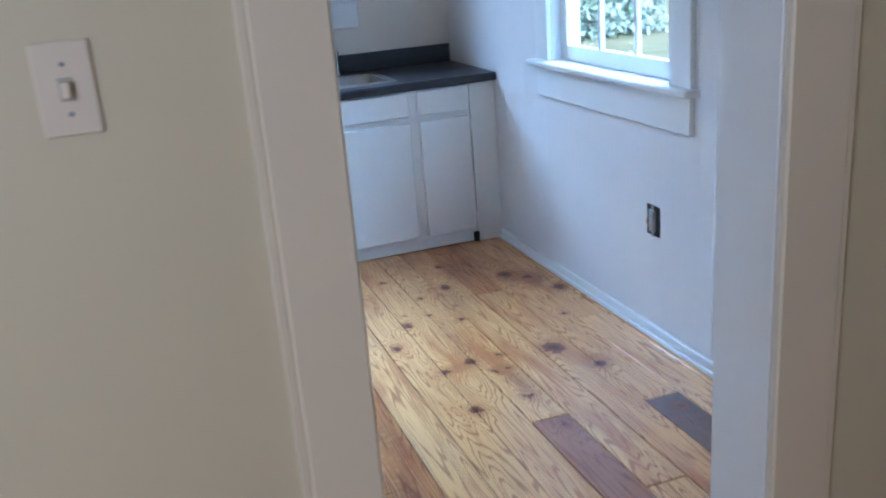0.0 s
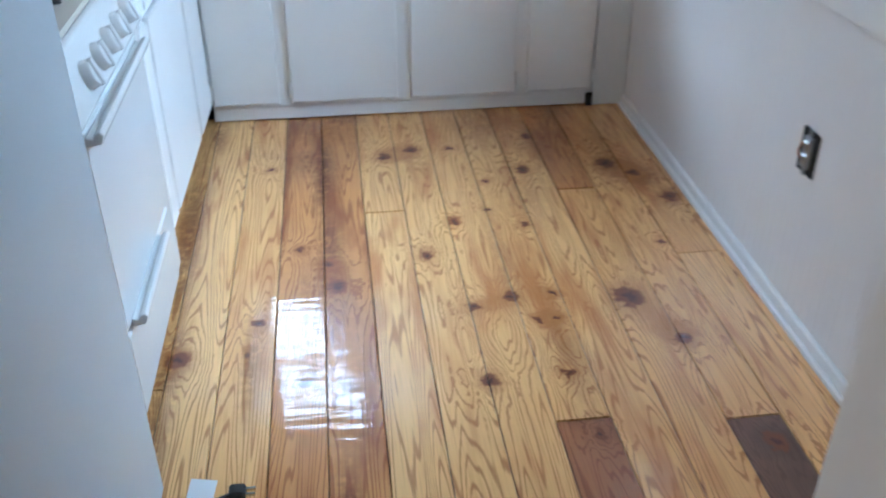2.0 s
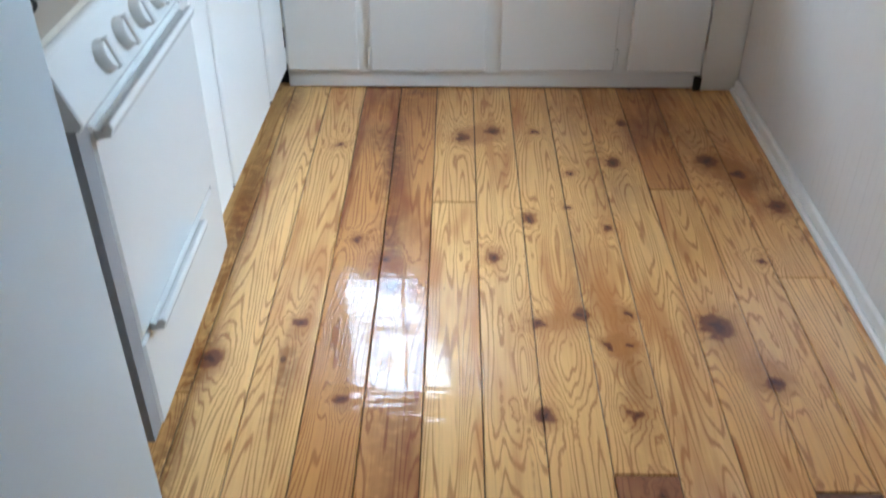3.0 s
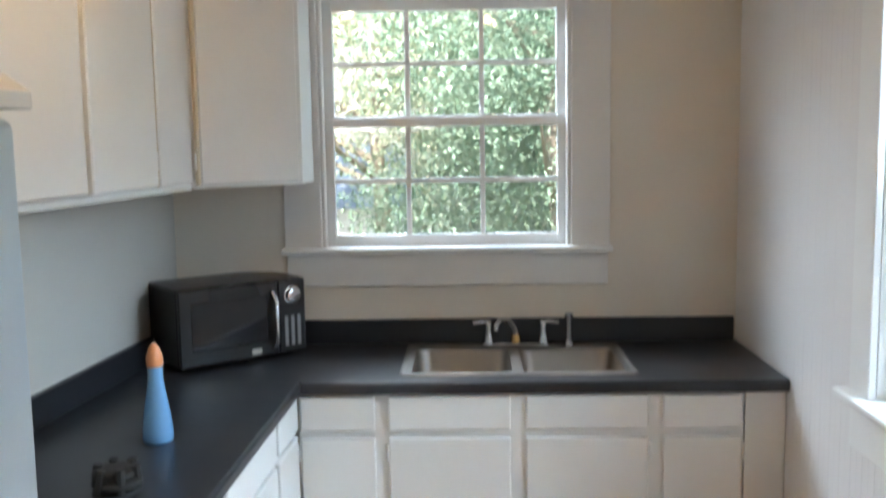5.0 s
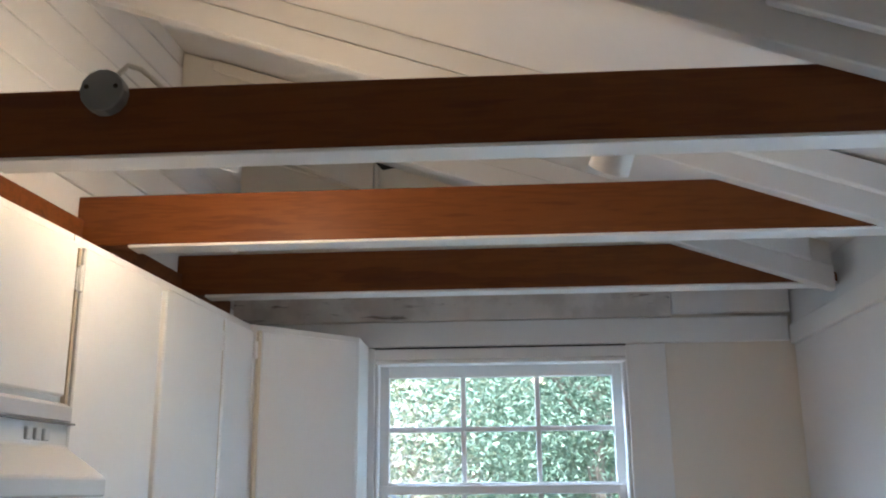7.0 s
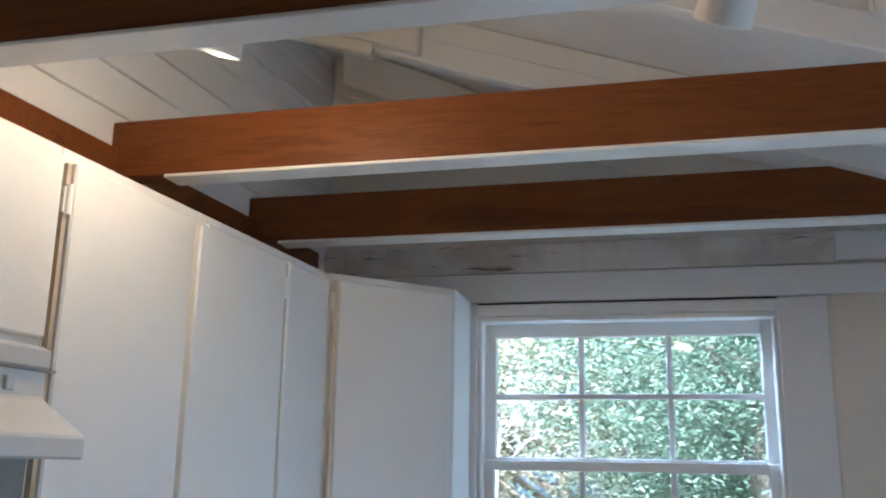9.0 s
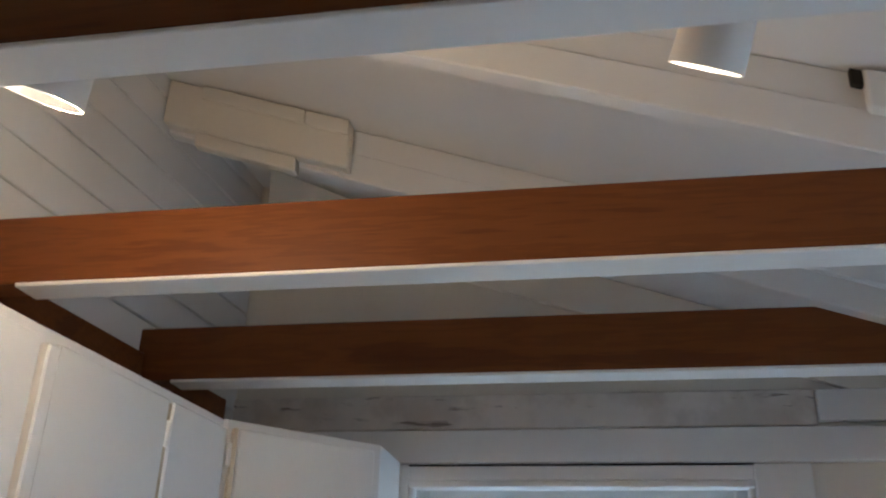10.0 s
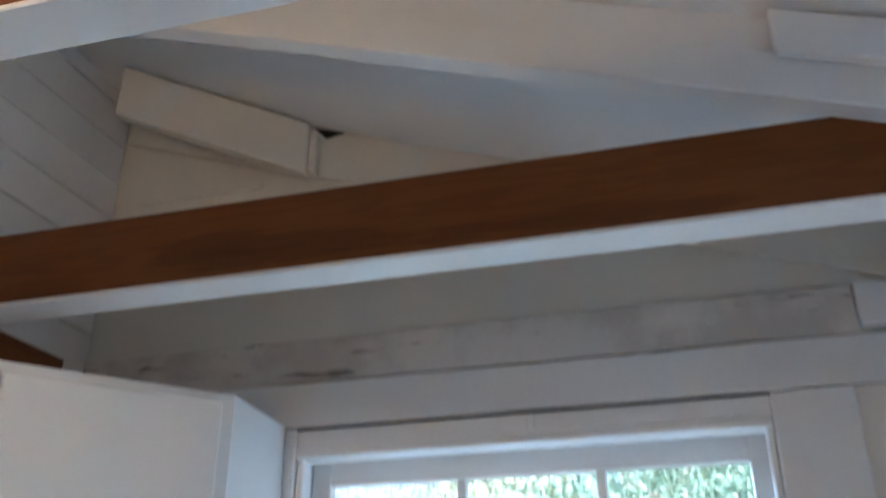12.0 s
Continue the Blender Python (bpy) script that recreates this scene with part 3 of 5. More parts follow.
# ---- windows ----
def sash(win, name, ax, u0, u1, z0, z1, d0, d1, cols, rows, rail=0.045, bottom=0.045, mun=0.020, top=0.035):
    """One glazed sash. ax 'y': lies across y; ax 'x': lies across x. d0..d1 is its thickness."""
    def b(bm, a0, a1, c0, c1, e0, e1, bev=0.003):
        if ax == "y":
            box(bm, a0, e0, c0, a1, e1, c1, bevel=bev)
        else:
            box(bm, e0, a0, c0, e1, a1, c1, bevel=bev)
    bm = bmesh.new()
    b(bm, u0, u0 + rail, z0, z1, d0, d1)
    b(bm, u1 - rail, u1, z0, z1, d0, d1)
    b(bm, u0 + rail - 0.002, u1 - rail + 0.002, z0, z0 + bottom, d0, d1)
    b(bm, u0 + rail - 0.002, u1 - rail + 0.002, z1 - top, z1, d0, d1)
    s = part(name, bm, TRIM, win)
    gu0, gu1, gz0, gz1 = u0 + rail, u1 - rail, z0 + bottom, z1 - top
    dm = (d0 + d1) / 2
    for k in range(1, cols):
        c = gu0 + (gu1 - gu0) * k / cols
        bm = bmesh.new()
        b(bm, c - mun / 2, c + mun / 2, gz0 - 0.002, gz1 + 0.002, dm - 0.012, dm + 0.012)
        part("muntin", bm, TRIM, s)
    for k in range(1, rows):
        c = gz0 + (gz1 - gz0) * k / rows
        bm = bmesh.new()
        b(bm, gu0 - 0.002, gu1 + 0.002, c - mun / 2, c + mun / 2, dm - 0.0125, dm + 0.0125)
        part("muntin", bm, TRIM, s)
    for i in range(cols):
        for j in range(rows):
            a0, a1 = gu0 + (gu1 - gu0) * i / cols, gu0 + (gu1 - gu0) * (i + 1) / cols
            c0, c1 = gz0 + (gz1 - gz0) * j / rows, gz0 + (gz1 - gz0) * (j + 1) / rows
            bm = bmesh.new()
            b(bm, a0, a1, c0, c1, dm - 0.0015, dm + 0.0015, 0)
            p = part("pane", bm, GLASS, s)
            p.visible_shadow = False


def window_north():
    w = tagged(new("window_1"), "white painted double-hung sash window above the sink", "window", "", "structure")
    t = 0.022
    part("casing", boxes((-1.800, -t, 1.262, WBX0 + 0.004, 0, 2.307), bevel=0.003), TRIM, w)
    part("casing", boxes((WBX1 - 0.004, -t, 1.262, -0.505, 0, 2.307), bevel=0.003), TRIM, w)
    part("head_casing", boxes((WBX0 + 0.004, -t, 2.260, WBX1 - 0.004, 0, 2.302), bevel=0.003), TRIM, w)
    part("sill", boxes((-1.812, -0.055, 1.238, -0.498, 0.05, 1.262), bevel=0.005), TRIM, w)
    part("apron", boxes((-1.795, -0.020, 1.105, -0.512, 0, 1.238), bevel=0.003), TRIM, w)
    part("jamb", boxes((WBX0 - 0.02, 0, 1.262, WBX0 + 0.006, 0.12, 2.270)), TRIM, w)
    part("jamb", boxes((WBX1 - 0.006, 0, 1.262, WBX1 + 0.02, 0.12, 2.270)), TRIM, w)
    part("jamb", boxes((WBX0, 0, 2.258, WBX1, 0.12, 2.285)), TRIM, w)
    part("outer_sill", boxes((WBX0 - 0.05, 0.05, 1.215, WBX1 + 0.05, 0.19, 1.252), bevel=0.004), TRIM, w)
    part("stop", boxes((WBX0 + 0.006, -0.012, 1.262, WBX0 + 0.020, 0.035, 2.258), bevel=0.003), TRIM, w)
    part("stop", boxes((WBX1 - 0.020, -0.012, 1.262, WBX1 - 0.006, 0.035, 2.258), bevel=0.003), TRIM, w)
    part("stop", boxes((WBX0 + 0.006, -0.026, 2.240, WBX1 - 0.006, 0.035, 2.259), bevel=0.003), TRIM, w)
    sash(w, "lower_sash", "y", WBX0 + 0.008, WBX1 - 0.008, 1.262, 1.775, 0.038, 0.070, 3, 2)
    sash(w, "upper_sash", "y", WBX0 + 0.008, WBX1 - 0.008, 1.740, 2.254, 0.074, 0.106, 3, 2, top=0.057)
    return w


def window_east():
    w = tagged(new("window_2"), "white painted double-hung side window", "window", "", "structure")
    t = 0.022
    part("casing", boxes((-t, -2.313, 0.982, 0, WRY0 + 0.004, 2.31), bevel=0.003), TRIM, w)
    part("casing", boxes((-t, WRY1 - 0.004, 0.982, 0, -1.146, 2.31), bevel=0.003), TRIM, w)
    part("head_casing", boxes((-t, WRY0 + 0.004, 2.185, 0, WRY1 - 0.004, 2.31), bevel=0.003), TRIM, w)
    part("sill", boxes((-0.060, -2.338, 0.957, 0.06, -1.121, 0.982), bevel=0.006), TRIM, w)
    part("apron", boxes((-0.020, -2.308, 0.822, 0, -1.151, 0.957), bevel=0.003), TRIM, w)
    part("jamb", boxes((0, WRY0 - 0.02, 0.982, 0.14, WRY0 + 0.006, 2.19)), TRIM, w)
    part("jamb", boxes((0, WRY1 - 0.006, 0.982, 0.14, WRY1 + 0.02, 2.19)), TRIM, w)
    part("jamb", boxes((0, WRY0, 2.18, 0.14, WRY1, 2.205)), TRIM, w)
    part("outer_sill", boxes((0.06, WRY0 - 0.05, 0.935, 0.21, WRY1 + 0.05, 0.972), bevel=0.004), TRIM, w)
    sash(w, "lower_sash", "x", WRY0 + 0.008, WRY1 - 0.008, 0.982, 1.60, 0.045, 0.077, 3, 2, rail=0.050, bottom=0.065)
    sash(w, "upper_sash", "x", WRY0 + 0.008, WRY1 - 0.008, 1.565, 2.178, 0.081, 0.113, 3, 2, rail=0.050)
    return w


window_north()
window_east()

# ---- doorway ----
d = tagged(new("doorway"), "cased doorway with flat painted trim, no door leaf", "doorway", "", "structure")
part("jamb", boxes((DX0 - 0.02, YO - 0.002, 0, DX0, YN + 0.002, DZ), bevel=0.002), TRIM, d)
part("jamb", boxes((DX1, YO - 0.002, 0, DX1 + 0.02, YN + 0.002, DZ), bevel=0.002), TRIM, d)
part("jamb", boxes((DX0 - 0.02, YO - 0.002, DZ, DX1 + 0.02, YN + 0.002, DZ + 0.02), bevel=0.002), TRIM, d)
for x0, x1, o0, o1 in ((DX0 - 0.114, DX0 - 0.004, DX0 - 0.128, DX0 - 0.114), (DX1 + 0.004, DX1 + 0.130, DX1 + 0.130, DX1 + 0.146)):
    part("casing", boxes((x0, YO - 0.022, 0, x1, YO - 0.002, DZ + 0.13), bevel=0.004), ENTRYTRIM, d)
    part("back_band", boxes((o0, YO - 0.016, 0, o1, YO, DZ + 0.146), bevel=0.002), ENTRYTRIM, d)
    part("casing", boxes((x0, YN, 0, x1, YN + 0.02, DZ + 0.13), bevel=0.004), TRIM, d)
part("head_casing", boxes((DX0 - 0.004, YO - 0.022, DZ + 0.004, DX1 + 0.004, YO - 0.002, DZ + 0.13), bevel=0.004), ENTRYTRIM, d)
part("head_casing", boxes((DX0 - 0.004, YN, DZ + 0.004, DX1 + 0.004, YN + 0.02, DZ + 0.13), bevel=0.004), TRIM, d)


# ---- kitchen cabinets ----
def hinge(parent, place, normal):
    bm = bmesh.new()
    p, n = Vector(place), Vector(normal)
    tube(bm, [p + n * 0.004 - Vector((0, 0, 0.028)), p + n * 0.004 + Vector((0, 0, 0.030))], 0.0070, 8)
    s = Vector((-n.y, n.x, 0)) * 0.011
    q = [p - s - n * 0.002, p + s - n * 0.002]
    box(bm, min(q[0].x, q[1].x, (p + n * 0.003).x), min(q[0].y, q[1].y, (p + n * 0.003).y), p.z - 0.024,
        max(q[0].x, q[1].x, (p + n * 0.003).x), max(q[0].y, q[1].y, (p + n * 0.003).y), p.z + 0.024)
    part("hinge", bm, WHITE, parent, "painted-over hinge", True)


def slab_y(x0, x1, z0, z1, yb, th=0.018):
    return boxes((x0, yb - th, z0, x1, yb, z1), bevel=0.004)


def slab_x(y0, y1, z0, z1, xb, th=0.018):
    return boxes((xb, y0, z0, xb + th, y1, z1), bevel=0.004)


FY, FX = -0.603, -1.668                     # face frames of the sink run and of the stove run
units = [(-1.655, -0.142, [(-1.648, -1.392), (-1.345, -0.930), (-0.878, -0.464), (-0.415, -0.150)])]
for k, (x0, x1, doors) in enumerate(units):
    u = thing("base_cabinet", ((x0 + x1) / 2, -0.30, 0), "white painted base cabinet with flat doors and drawer fronts", "cabinet", "base cabinets")
    part("face_frame", boxes((x0, FY, 0.058, x1, FY + 0.020, 0.828)), WHITE, u)
    part("side_panel", boxes((x0, FY + 0.020, 0.058, x0 + 0.018, -0.04, 0.828)), WHITE, u)
    part("side_panel", boxes((x1 - 0.018, FY + 0.020, 0.058, x1, -0.04, 0.828)), WHITE, u)
    part("bottom_panel", boxes((x0 + 0.018, FY + 0.020, 0.058, x1 - 0.018, -0.04, 0.078)), WHITE, u)
    part("toe_board", boxes((x0, FY + 0.004, 0.004, x1, FY + 0.03, 0.058), bevel=0.003), WHITE, u)
    for n, (a, b) in enumerate(doors):
        dd = part("door", slab_y(a, b, 0.076, 0.672, FY), WHITE, u)
        part("drawer_front", slab_y(a, b, 0.700, 0.820, FY), WHITE, u)
        side = b + 0.005 if n > 1 else a - 0.005
        hinge(dd, (side, FY - 0.006, 0.62), (0, -1, 0))
        hinge(dd, (side, FY - 0.006, 0.13), (0, -1, 0))
o = thing("filler_panel", (-0.07, -0.6, 0), "narrow white filler panel between cabinets and wall", "panel")
part("board", boxes((-0.139, FY - 0.004, 0.0, -0.002, FY + 0.016, 0.828), bevel=0.002), WHITE, o)
# solid near-black block drawn in place of the shaded opening
solid("toe_gap_shade", boxes((-0.165, FY - 0.0195, 0.004, -0.139, FY - 0.0045, 0.055)), DARK, "dark block standing for the shaded gap at the cabinet foot", "gap")

u = thing("base_cabinet", (-1.95, -1.15, 0), "white painted base cabinet beside the stove, flat doors", "cabinet", "base cabinets")
part("body", boxes((-2.27, -1.712, 0.075, FX, -0.61, 0.828)), WHITE, u)
# the toe recess's shade is put into the board's near-black colour
part("toe_board", boxes((FX - 0.05, -1.712, 0.0, FX - 0.03, -0.61, 0.075)), DARK, u, "recessed toe board, near-black for its shade")
for a, b in ((-1.706, -1.492), (-1.468, -0.950), (-0.915, -0.640)):
    dd = part("door", slab_x(a, b, 0.090, 0.690, FX), WHITE, u)
    part("drawer_front", slab_x(a, b, 0.712, 0.822, FX), WHITE, u)
    hinge(dd, (FX + 0.006, b + 0.006, 0.63), (1, 0, 0))
    hinge(dd, (FX + 0.006, b + 0.006, 0.14), (1, 0, 0))

turned(u, Matrix.Translation((-1.66, -0.6, 0)) @ pose(0, 0, 0, 0, 0, -1.3) @ Matrix.Translation((1.66, 0.6, 0)))
# counter with sink cut-outs
SX0, SX1, SY0, SY1 = -1.314, -0.481, -0.555, -0.055
c = thing("countertop", (-1.2, -0.3, 0.83), "charcoal laminate L-shaped countertop with backsplash", "countertop")
z0, z1 = 0.830, 0.870
for x0, y0, x1, y1 in ((-1.660, -0.610, SX0 + 0.02, 0.0), (SX1 - 0.02, -0.610, -0.002, 0.0), (SX0 + 0.02, -0.610, SX1 - 0.02, SY0 + 0.02), (SX0 + 0.02, SY1 - 0.02, SX1 - 0.02, 0.0)):
    part("slab", boxes((x0, y0, z0, x1, y1, z1)), COUNTER, c)
bm = bmesh.new()
prism(bm, [(XL, 0.0), (-2.368, -1.715), (-1.682, -1.715), (-1.660, -0.610), (-1.660, 0.0)], "z", z0, z1)
part("slab", bm, COUNTER, c)
bm = bmesh.new()
prism(bm, [(-0.610, z0), (-0.634, z0), (-0.640, z0 + 0.006), (-0.640, z1 - 0.010), (-0.636, z1 - 0.003), (-0.630, z1), (-0.610, z1)], "x", -1.640, -0.002)
edge = bmesh.new()
prism(edge, [(-1.660, z0), (-1.646, z0), (-1.640, z0 + 0.006), (-1.640, z1 - 0.010), (-1.644, z1 - 0.003), (-1.650, z1), (-1.660, z1)], "y", -1.715, -0.610)
bmesh.ops.transform(edge, matrix=Matrix.Translation((-1.64, -0.61, 0)) @ pose(0, 0, 0, 0, 0, -1.14) @ Matrix.Translation((1.64, 0.61, 0)), verts=edge.verts[:])
part("front_edge", edge, COUNTER, c, "rounded laminate front edge")
part("front_edge", bm, COUNTER, c, "rounded laminate front edge")
bm = bmesh.new()
box(bm, XL + 0.024, -0.024, z1, -0.012, -0.001, 0.968, bevel=0.004)
part("backsplash", bm, COUNTER, c)
bm = bmesh.new()
box(bm, XL + 0.001, -1.715, z1, XL + 0.024, -0.001, 0.968, bevel=0.004)
bmesh.ops.transform(bm, matrix=SKEW, verts=bm.verts[:])
part("backsplash", bm, COUNTER, c)


# sink
def rounded(x0, y0, x1, y1, r, n=5):
    pts = []
    for cx, cy, a0 in ((x1 - r, y1 - r, 0), (x0 + r, y1 - r, 90), (x0 + r, y0 + r, 180), (x1 - r, y0 + r, 270)):
        for k in range(n + 1):
            a = radians(a0 + 90 * k / n)
            pts.append((cx + r * math.cos(a), cy + r * math.sin(a)))
    return pts


def loops(bm, rings, close_last=True):
    vs = [[bm.verts.new((x, y, z)) for x, y in pts] for pts, z in rings]
    for a, b in zip(vs, vs[1:]):
        n = len(a)
        for i in range(n):
            bm.faces.new((a[i], a[(i + 1) % n], b[(i + 1) % n], b[i]))
    if close_last:
        bm.faces.new(vs[-1])
    return vs


s = thing("double_sink", (-0.9, -0.3, 0.87), "stainless steel double-bowl sink set in the countertop", "sink")
bm = bmesh.new()
xm = (SX0 + SX1) / 2
loops(bm, [(rounded(SX0, SY0, SX1, SY1, 0.030), 0.8705), (rounded(SX0 + 0.004, SY0 + 0.004, SX1 - 0.004, SY1 - 0.004, 0.028), 0.877),
           (rounded(SX0 + 0.012, SY0 + 0.012, SX1 - 0.012, SY1 - 0.012, 0.024), 0.8775), (rounded(SX0 + 0.020, SY0 + 0.018, SX1 - 0.020, SY1 - 0.018, 0.020), 0.874)], False)
b0, b1 = SY0 + 0.030, SY1 - 0.078
bowl = [(SX0 + 0.034, xm - 0.014), (xm + 0.014, SX1 - 0.034)]
for x0, y0, x1, y1 in ((SX0 + 0.018, b1 - 0.012, SX1 - 0.018, SY1 - 0.016), (SX0 + 0.018, SY0 + 0.016, SX1 - 0.018, b0 + 0.010),
                       (SX0 + 0.018, b0, bowl[0][0] + 0.008, b1), (bowl[1][1] - 0.008, b0, SX1 - 0.018, b1), (bowl[0][1] - 0.006, b0, bowl[1][0] + 0.006, b1)):
    box(bm, x0, y0, 0.868, x1, y1, 0.8742)
part("rim", bm, STEEL, s, smooth=True)
for x0, x1 in bowl:
    bm = bmesh.new()
    loops(bm, [(rounded(x0, b0, x1, b1, 0.055), 0.8748), (rounded(x0 + 0.006, b0 + 0.006, x1 - 0.006, b1 - 0.006, 0.055), 0.866),
               (rounded(x0 + 0.012, b0 + 0.012, x1 - 0.012, b1 - 0.012, 0.06), 0.74), (rounded(x0 + 0.04, b0 + 0.04, x1 - 0.04, b1 - 0.04, 0.06), 0.705)])
    w = part("bowl", bm, BOWLSTEEL, s, smooth=True)
    bm = bmesh.new()
    lathe(bm, ((x0 + x1) / 2, (b0 + b1) / 2, 0.7055), [(0.043, 0), (0.043, 0.003), (0.030, 0.001), (0.012, 0.001)], 20)
    part("drain", bm, CHROME, w, smooth=True)

f = thing("faucet", (-0.89, -0.105, 0.877), "chrome two-handle faucet with side sprayer and brass centre", "faucet")
FZ, FYY = 0.8745, -0.098
part("deck_plate", boxes((-1.02, FYY - 0.022, FZ, -0.75, FYY + 0.022, FZ + 0.014), bevel=0.006), CHROME, f, smooth=True)
for hx, sgn in ((-0.992, -1), (-0.778, 1)):
    bm = bmesh.new()
    lathe(bm, (hx, FYY, FZ + 0.012), [(0.022, 0), (0.019, 0.02), (0.013, 0.05), (0.015, 0.075), (0.012, 0.088)], 16)
    tube(bm, [(hx, FYY, FZ + 0.090), (hx + sgn * 0.020, FYY - 0.008, FZ + 0.098), (hx + sgn * 0.062, FYY - 0.02, FZ + 0.094)], [0.010, 0.009, 0.007], 10)
    part("handle", bm, CHROME, f, smooth=True)
bm = bmesh.new()
lathe(bm, (-0.885, FYY, FZ + 0.012), [(0.020, 0), (0.020, 0.022), (0.016, 0.035)], 16)
part("spout_base", bm, BRASS, f, "worn brass spout base", True)
bm = bmesh.new()
tube(bm, [(-0.885, FYY, FZ + 0.040), (-0.888, FYY - 0.004, FZ + 0.070), (-0.915, FYY - 0.030, FZ + 0.105), (-0.950, FYY - 0.085, FZ + 0.118), (-0.965, FYY - 0.12, FZ + 0.105), (-0.967, FYY - 0.125, FZ + 0.085)],
     [0.014, 0.013, 0.011, 0.010, 0.010, 0.009], 12)
part("spout", bm, CHROME, f, smooth=True)
bm = bmesh.new()
lathe(bm, (-0.676, FYY + 0.005, FZ), [(0.020, 0), (0.018, 0.012), (0.011, 0.02), (0.011, 0.085), (0.016, 0.105), (0.017, 0.125), (0.010, 0.13)], 14)
part("sprayer", bm, CHROME, f, smooth=True)

# ---- upper cabinets ----
UX, UZ0, UZ1 = -2.004, 1.530, 2.312
uc = thing("wall_cabinet", (-2.12, -1.2, UZ0), "white painted wall cabinet with three flat doors", "cabinet", "wall cabinets")
def falling(x0, x1, y0, y1, z0, drop, bev):
    bm = bmesh.new()
    prism(bm, [(y0, z0), (y1, z0), (y1, UZ1 - drop), (y0, UZ1 - drop)], "x", x0, x1, bev)
    return bm


# cream puts the warm light on the corner door's edge into the colour
CREAMEDGE = paint("warm_lit_edge", (0.68, 0.60, 0.46), 0.5, 0.1)
RAW = paint("raw_wood_edge", (0.52, 0.43, 0.31), 0.7, 0.2)
part("body", falling(-2.283, UX, -1.736, -0.585, UZ0, 0.0, 0.0), WHITE, uc)
for ya, yb in ((-1.733, -1.722), (-0.8695, -0.8525)):
    part("edge_strip", falling(UX, UX + 0.012, ya, yb, UZ0 + 0.02, 0.03, 0.0), RAW, uc, "bare wood gap between doors")
part("bottom_rail", boxes((UX, -1.736, UZ0 - 0.004, UX + 0.010, -0.585, UZ0 + 0.018), bevel=0.003), WHITE, uc)
part("stile", falling(UX, UX + 0.028, -1.308, -1.274, UZ0 + 0.02, 0.035, 0.004), WHITE, uc)
for a, b in ((-1.716, -1.316), (-1.266, -0.870), (-0.852, -0.592)):
    dd = part("door", falling(UX, UX + 0.018, a, b, UZ0 + 0.022, 0.024, 0.004), WHITE, uc)
for yy in (-1.7275, -0.860):
    for zz in (UZ0 + 0.10, UZ1 - 0.10):
        hinge(uc, (UX + 0.012, yy, zz), (1, 0, 0))
turned(uc, CABSKEW)
cc = thing("corner_wall_cabinet", (-2.0, -0.25, UZ0), "white painted diagonal corner wall cabinet beside the window", "cabinet", "wall cabinets")
bm = bmesh.new()
prism(bm, [(XL + 0.002, -0.004), (XL + 0.002, -0.583), (-1.992, -0.583), (-1.690, -0.281), (-1.676, -0.268), (-1.676, -0.024), (-1.806, -0.024), (-1.806, -0.004)], "z", UZ0, UZ1)
part("body", bm, WHITE, cc)
bm = bmesh.new()
L = 0.405
box(bm, -L / 2 + 0.012, -0.018, UZ0 + 0.012, L / 2, 0.0, UZ1 - 0.022, bevel=0.004)
bmesh.ops.transform(bm, matrix=pose(-1.838, -0.4295, 0, 0, 0, 45), verts=bm.verts[:])
dd = part("door", bm, WHITE, cc)
bm = bmesh.new()
box(bm, -L / 2 - 0.004, -0.022, UZ0 + 0.012, -L / 2 + 0.007, -0.002, UZ1 - 0.022, bevel=0.002)
bmesh.ops.transform(bm, matrix=pose(-1.838, -0.4295, 0, 0, 0, 45), verts=bm.verts[:])
part("edge_strip", bm, CREAMEDGE, cc, "cream strip for the warm light on the door edge")
for zz in (UZ0 + 0.09, UZ1 - 0.09):
    bm = bmesh.new()
    q = Vector((-1.978, -0.585, zz))
    tube(bm, [q - Vector((0, 0, 0.028)), q + Vector((0, 0, 0.030))], 0.0070, 8)
    part("hinge", bm, WHITE, dd, "painted-over hinge", True)
hc = thing("hood_cabinet", (-2.12, -2.3, 1.90), "short white wall cabinet above the range hood", "cabinet", "wall cabinets")
part("body", falling(-2.283, UX, -2.500, -1.739, 1.940, 0.0, 0.0), WHITE, hc)
part("door", falling(UX, UX + 0.018, -2.490, -2.130, 1.955, 0.022, 0.004), WHITE, hc)
part("door", falling(UX, UX + 0.018, -2.112, -1.746, 1.955, 0.022, 0.004), WHITE, hc)

# range hood
h = thing("range_hood", (-2.05, -2.27, 1.75), "white enamel range hood under the short cabinet", "range hood")
turned(hc, CABSKEW)
bm = bmesh.new()
prism(bm, [(-2.283, 1.752), (-1.874, 1.750), (-1.874, 1.787), (-1.966, 1.848), (-1.972, 1.938), (-2.283, 1.938)], "y", -2.500, -1.752, 0.004)
part("canopy", bm, ENAMEL, h)
part("control_strip", boxes((-1.972, -2.49, 1.900, -1.962, -1.752, 1.932), bevel=0.002), PALEGREY, h, "pale grey switch strip")
# thin dark bar draws the shade below the switch strip
part("shadow_line", boxes((-1.972, -2.49, 1.894, -1.958, -1.742, 1.898)), GASKET, h, "dark line put in for the shade under the switch strip")
for yy in (-1.90, -1.87, -1.84):
    part("switch", boxes((-1.974, yy - 0.010, 1.858, -1.960, yy + 0.010, 1.882), bevel=0.002), PALEGREY, h)
turned(h, CABSKEW)

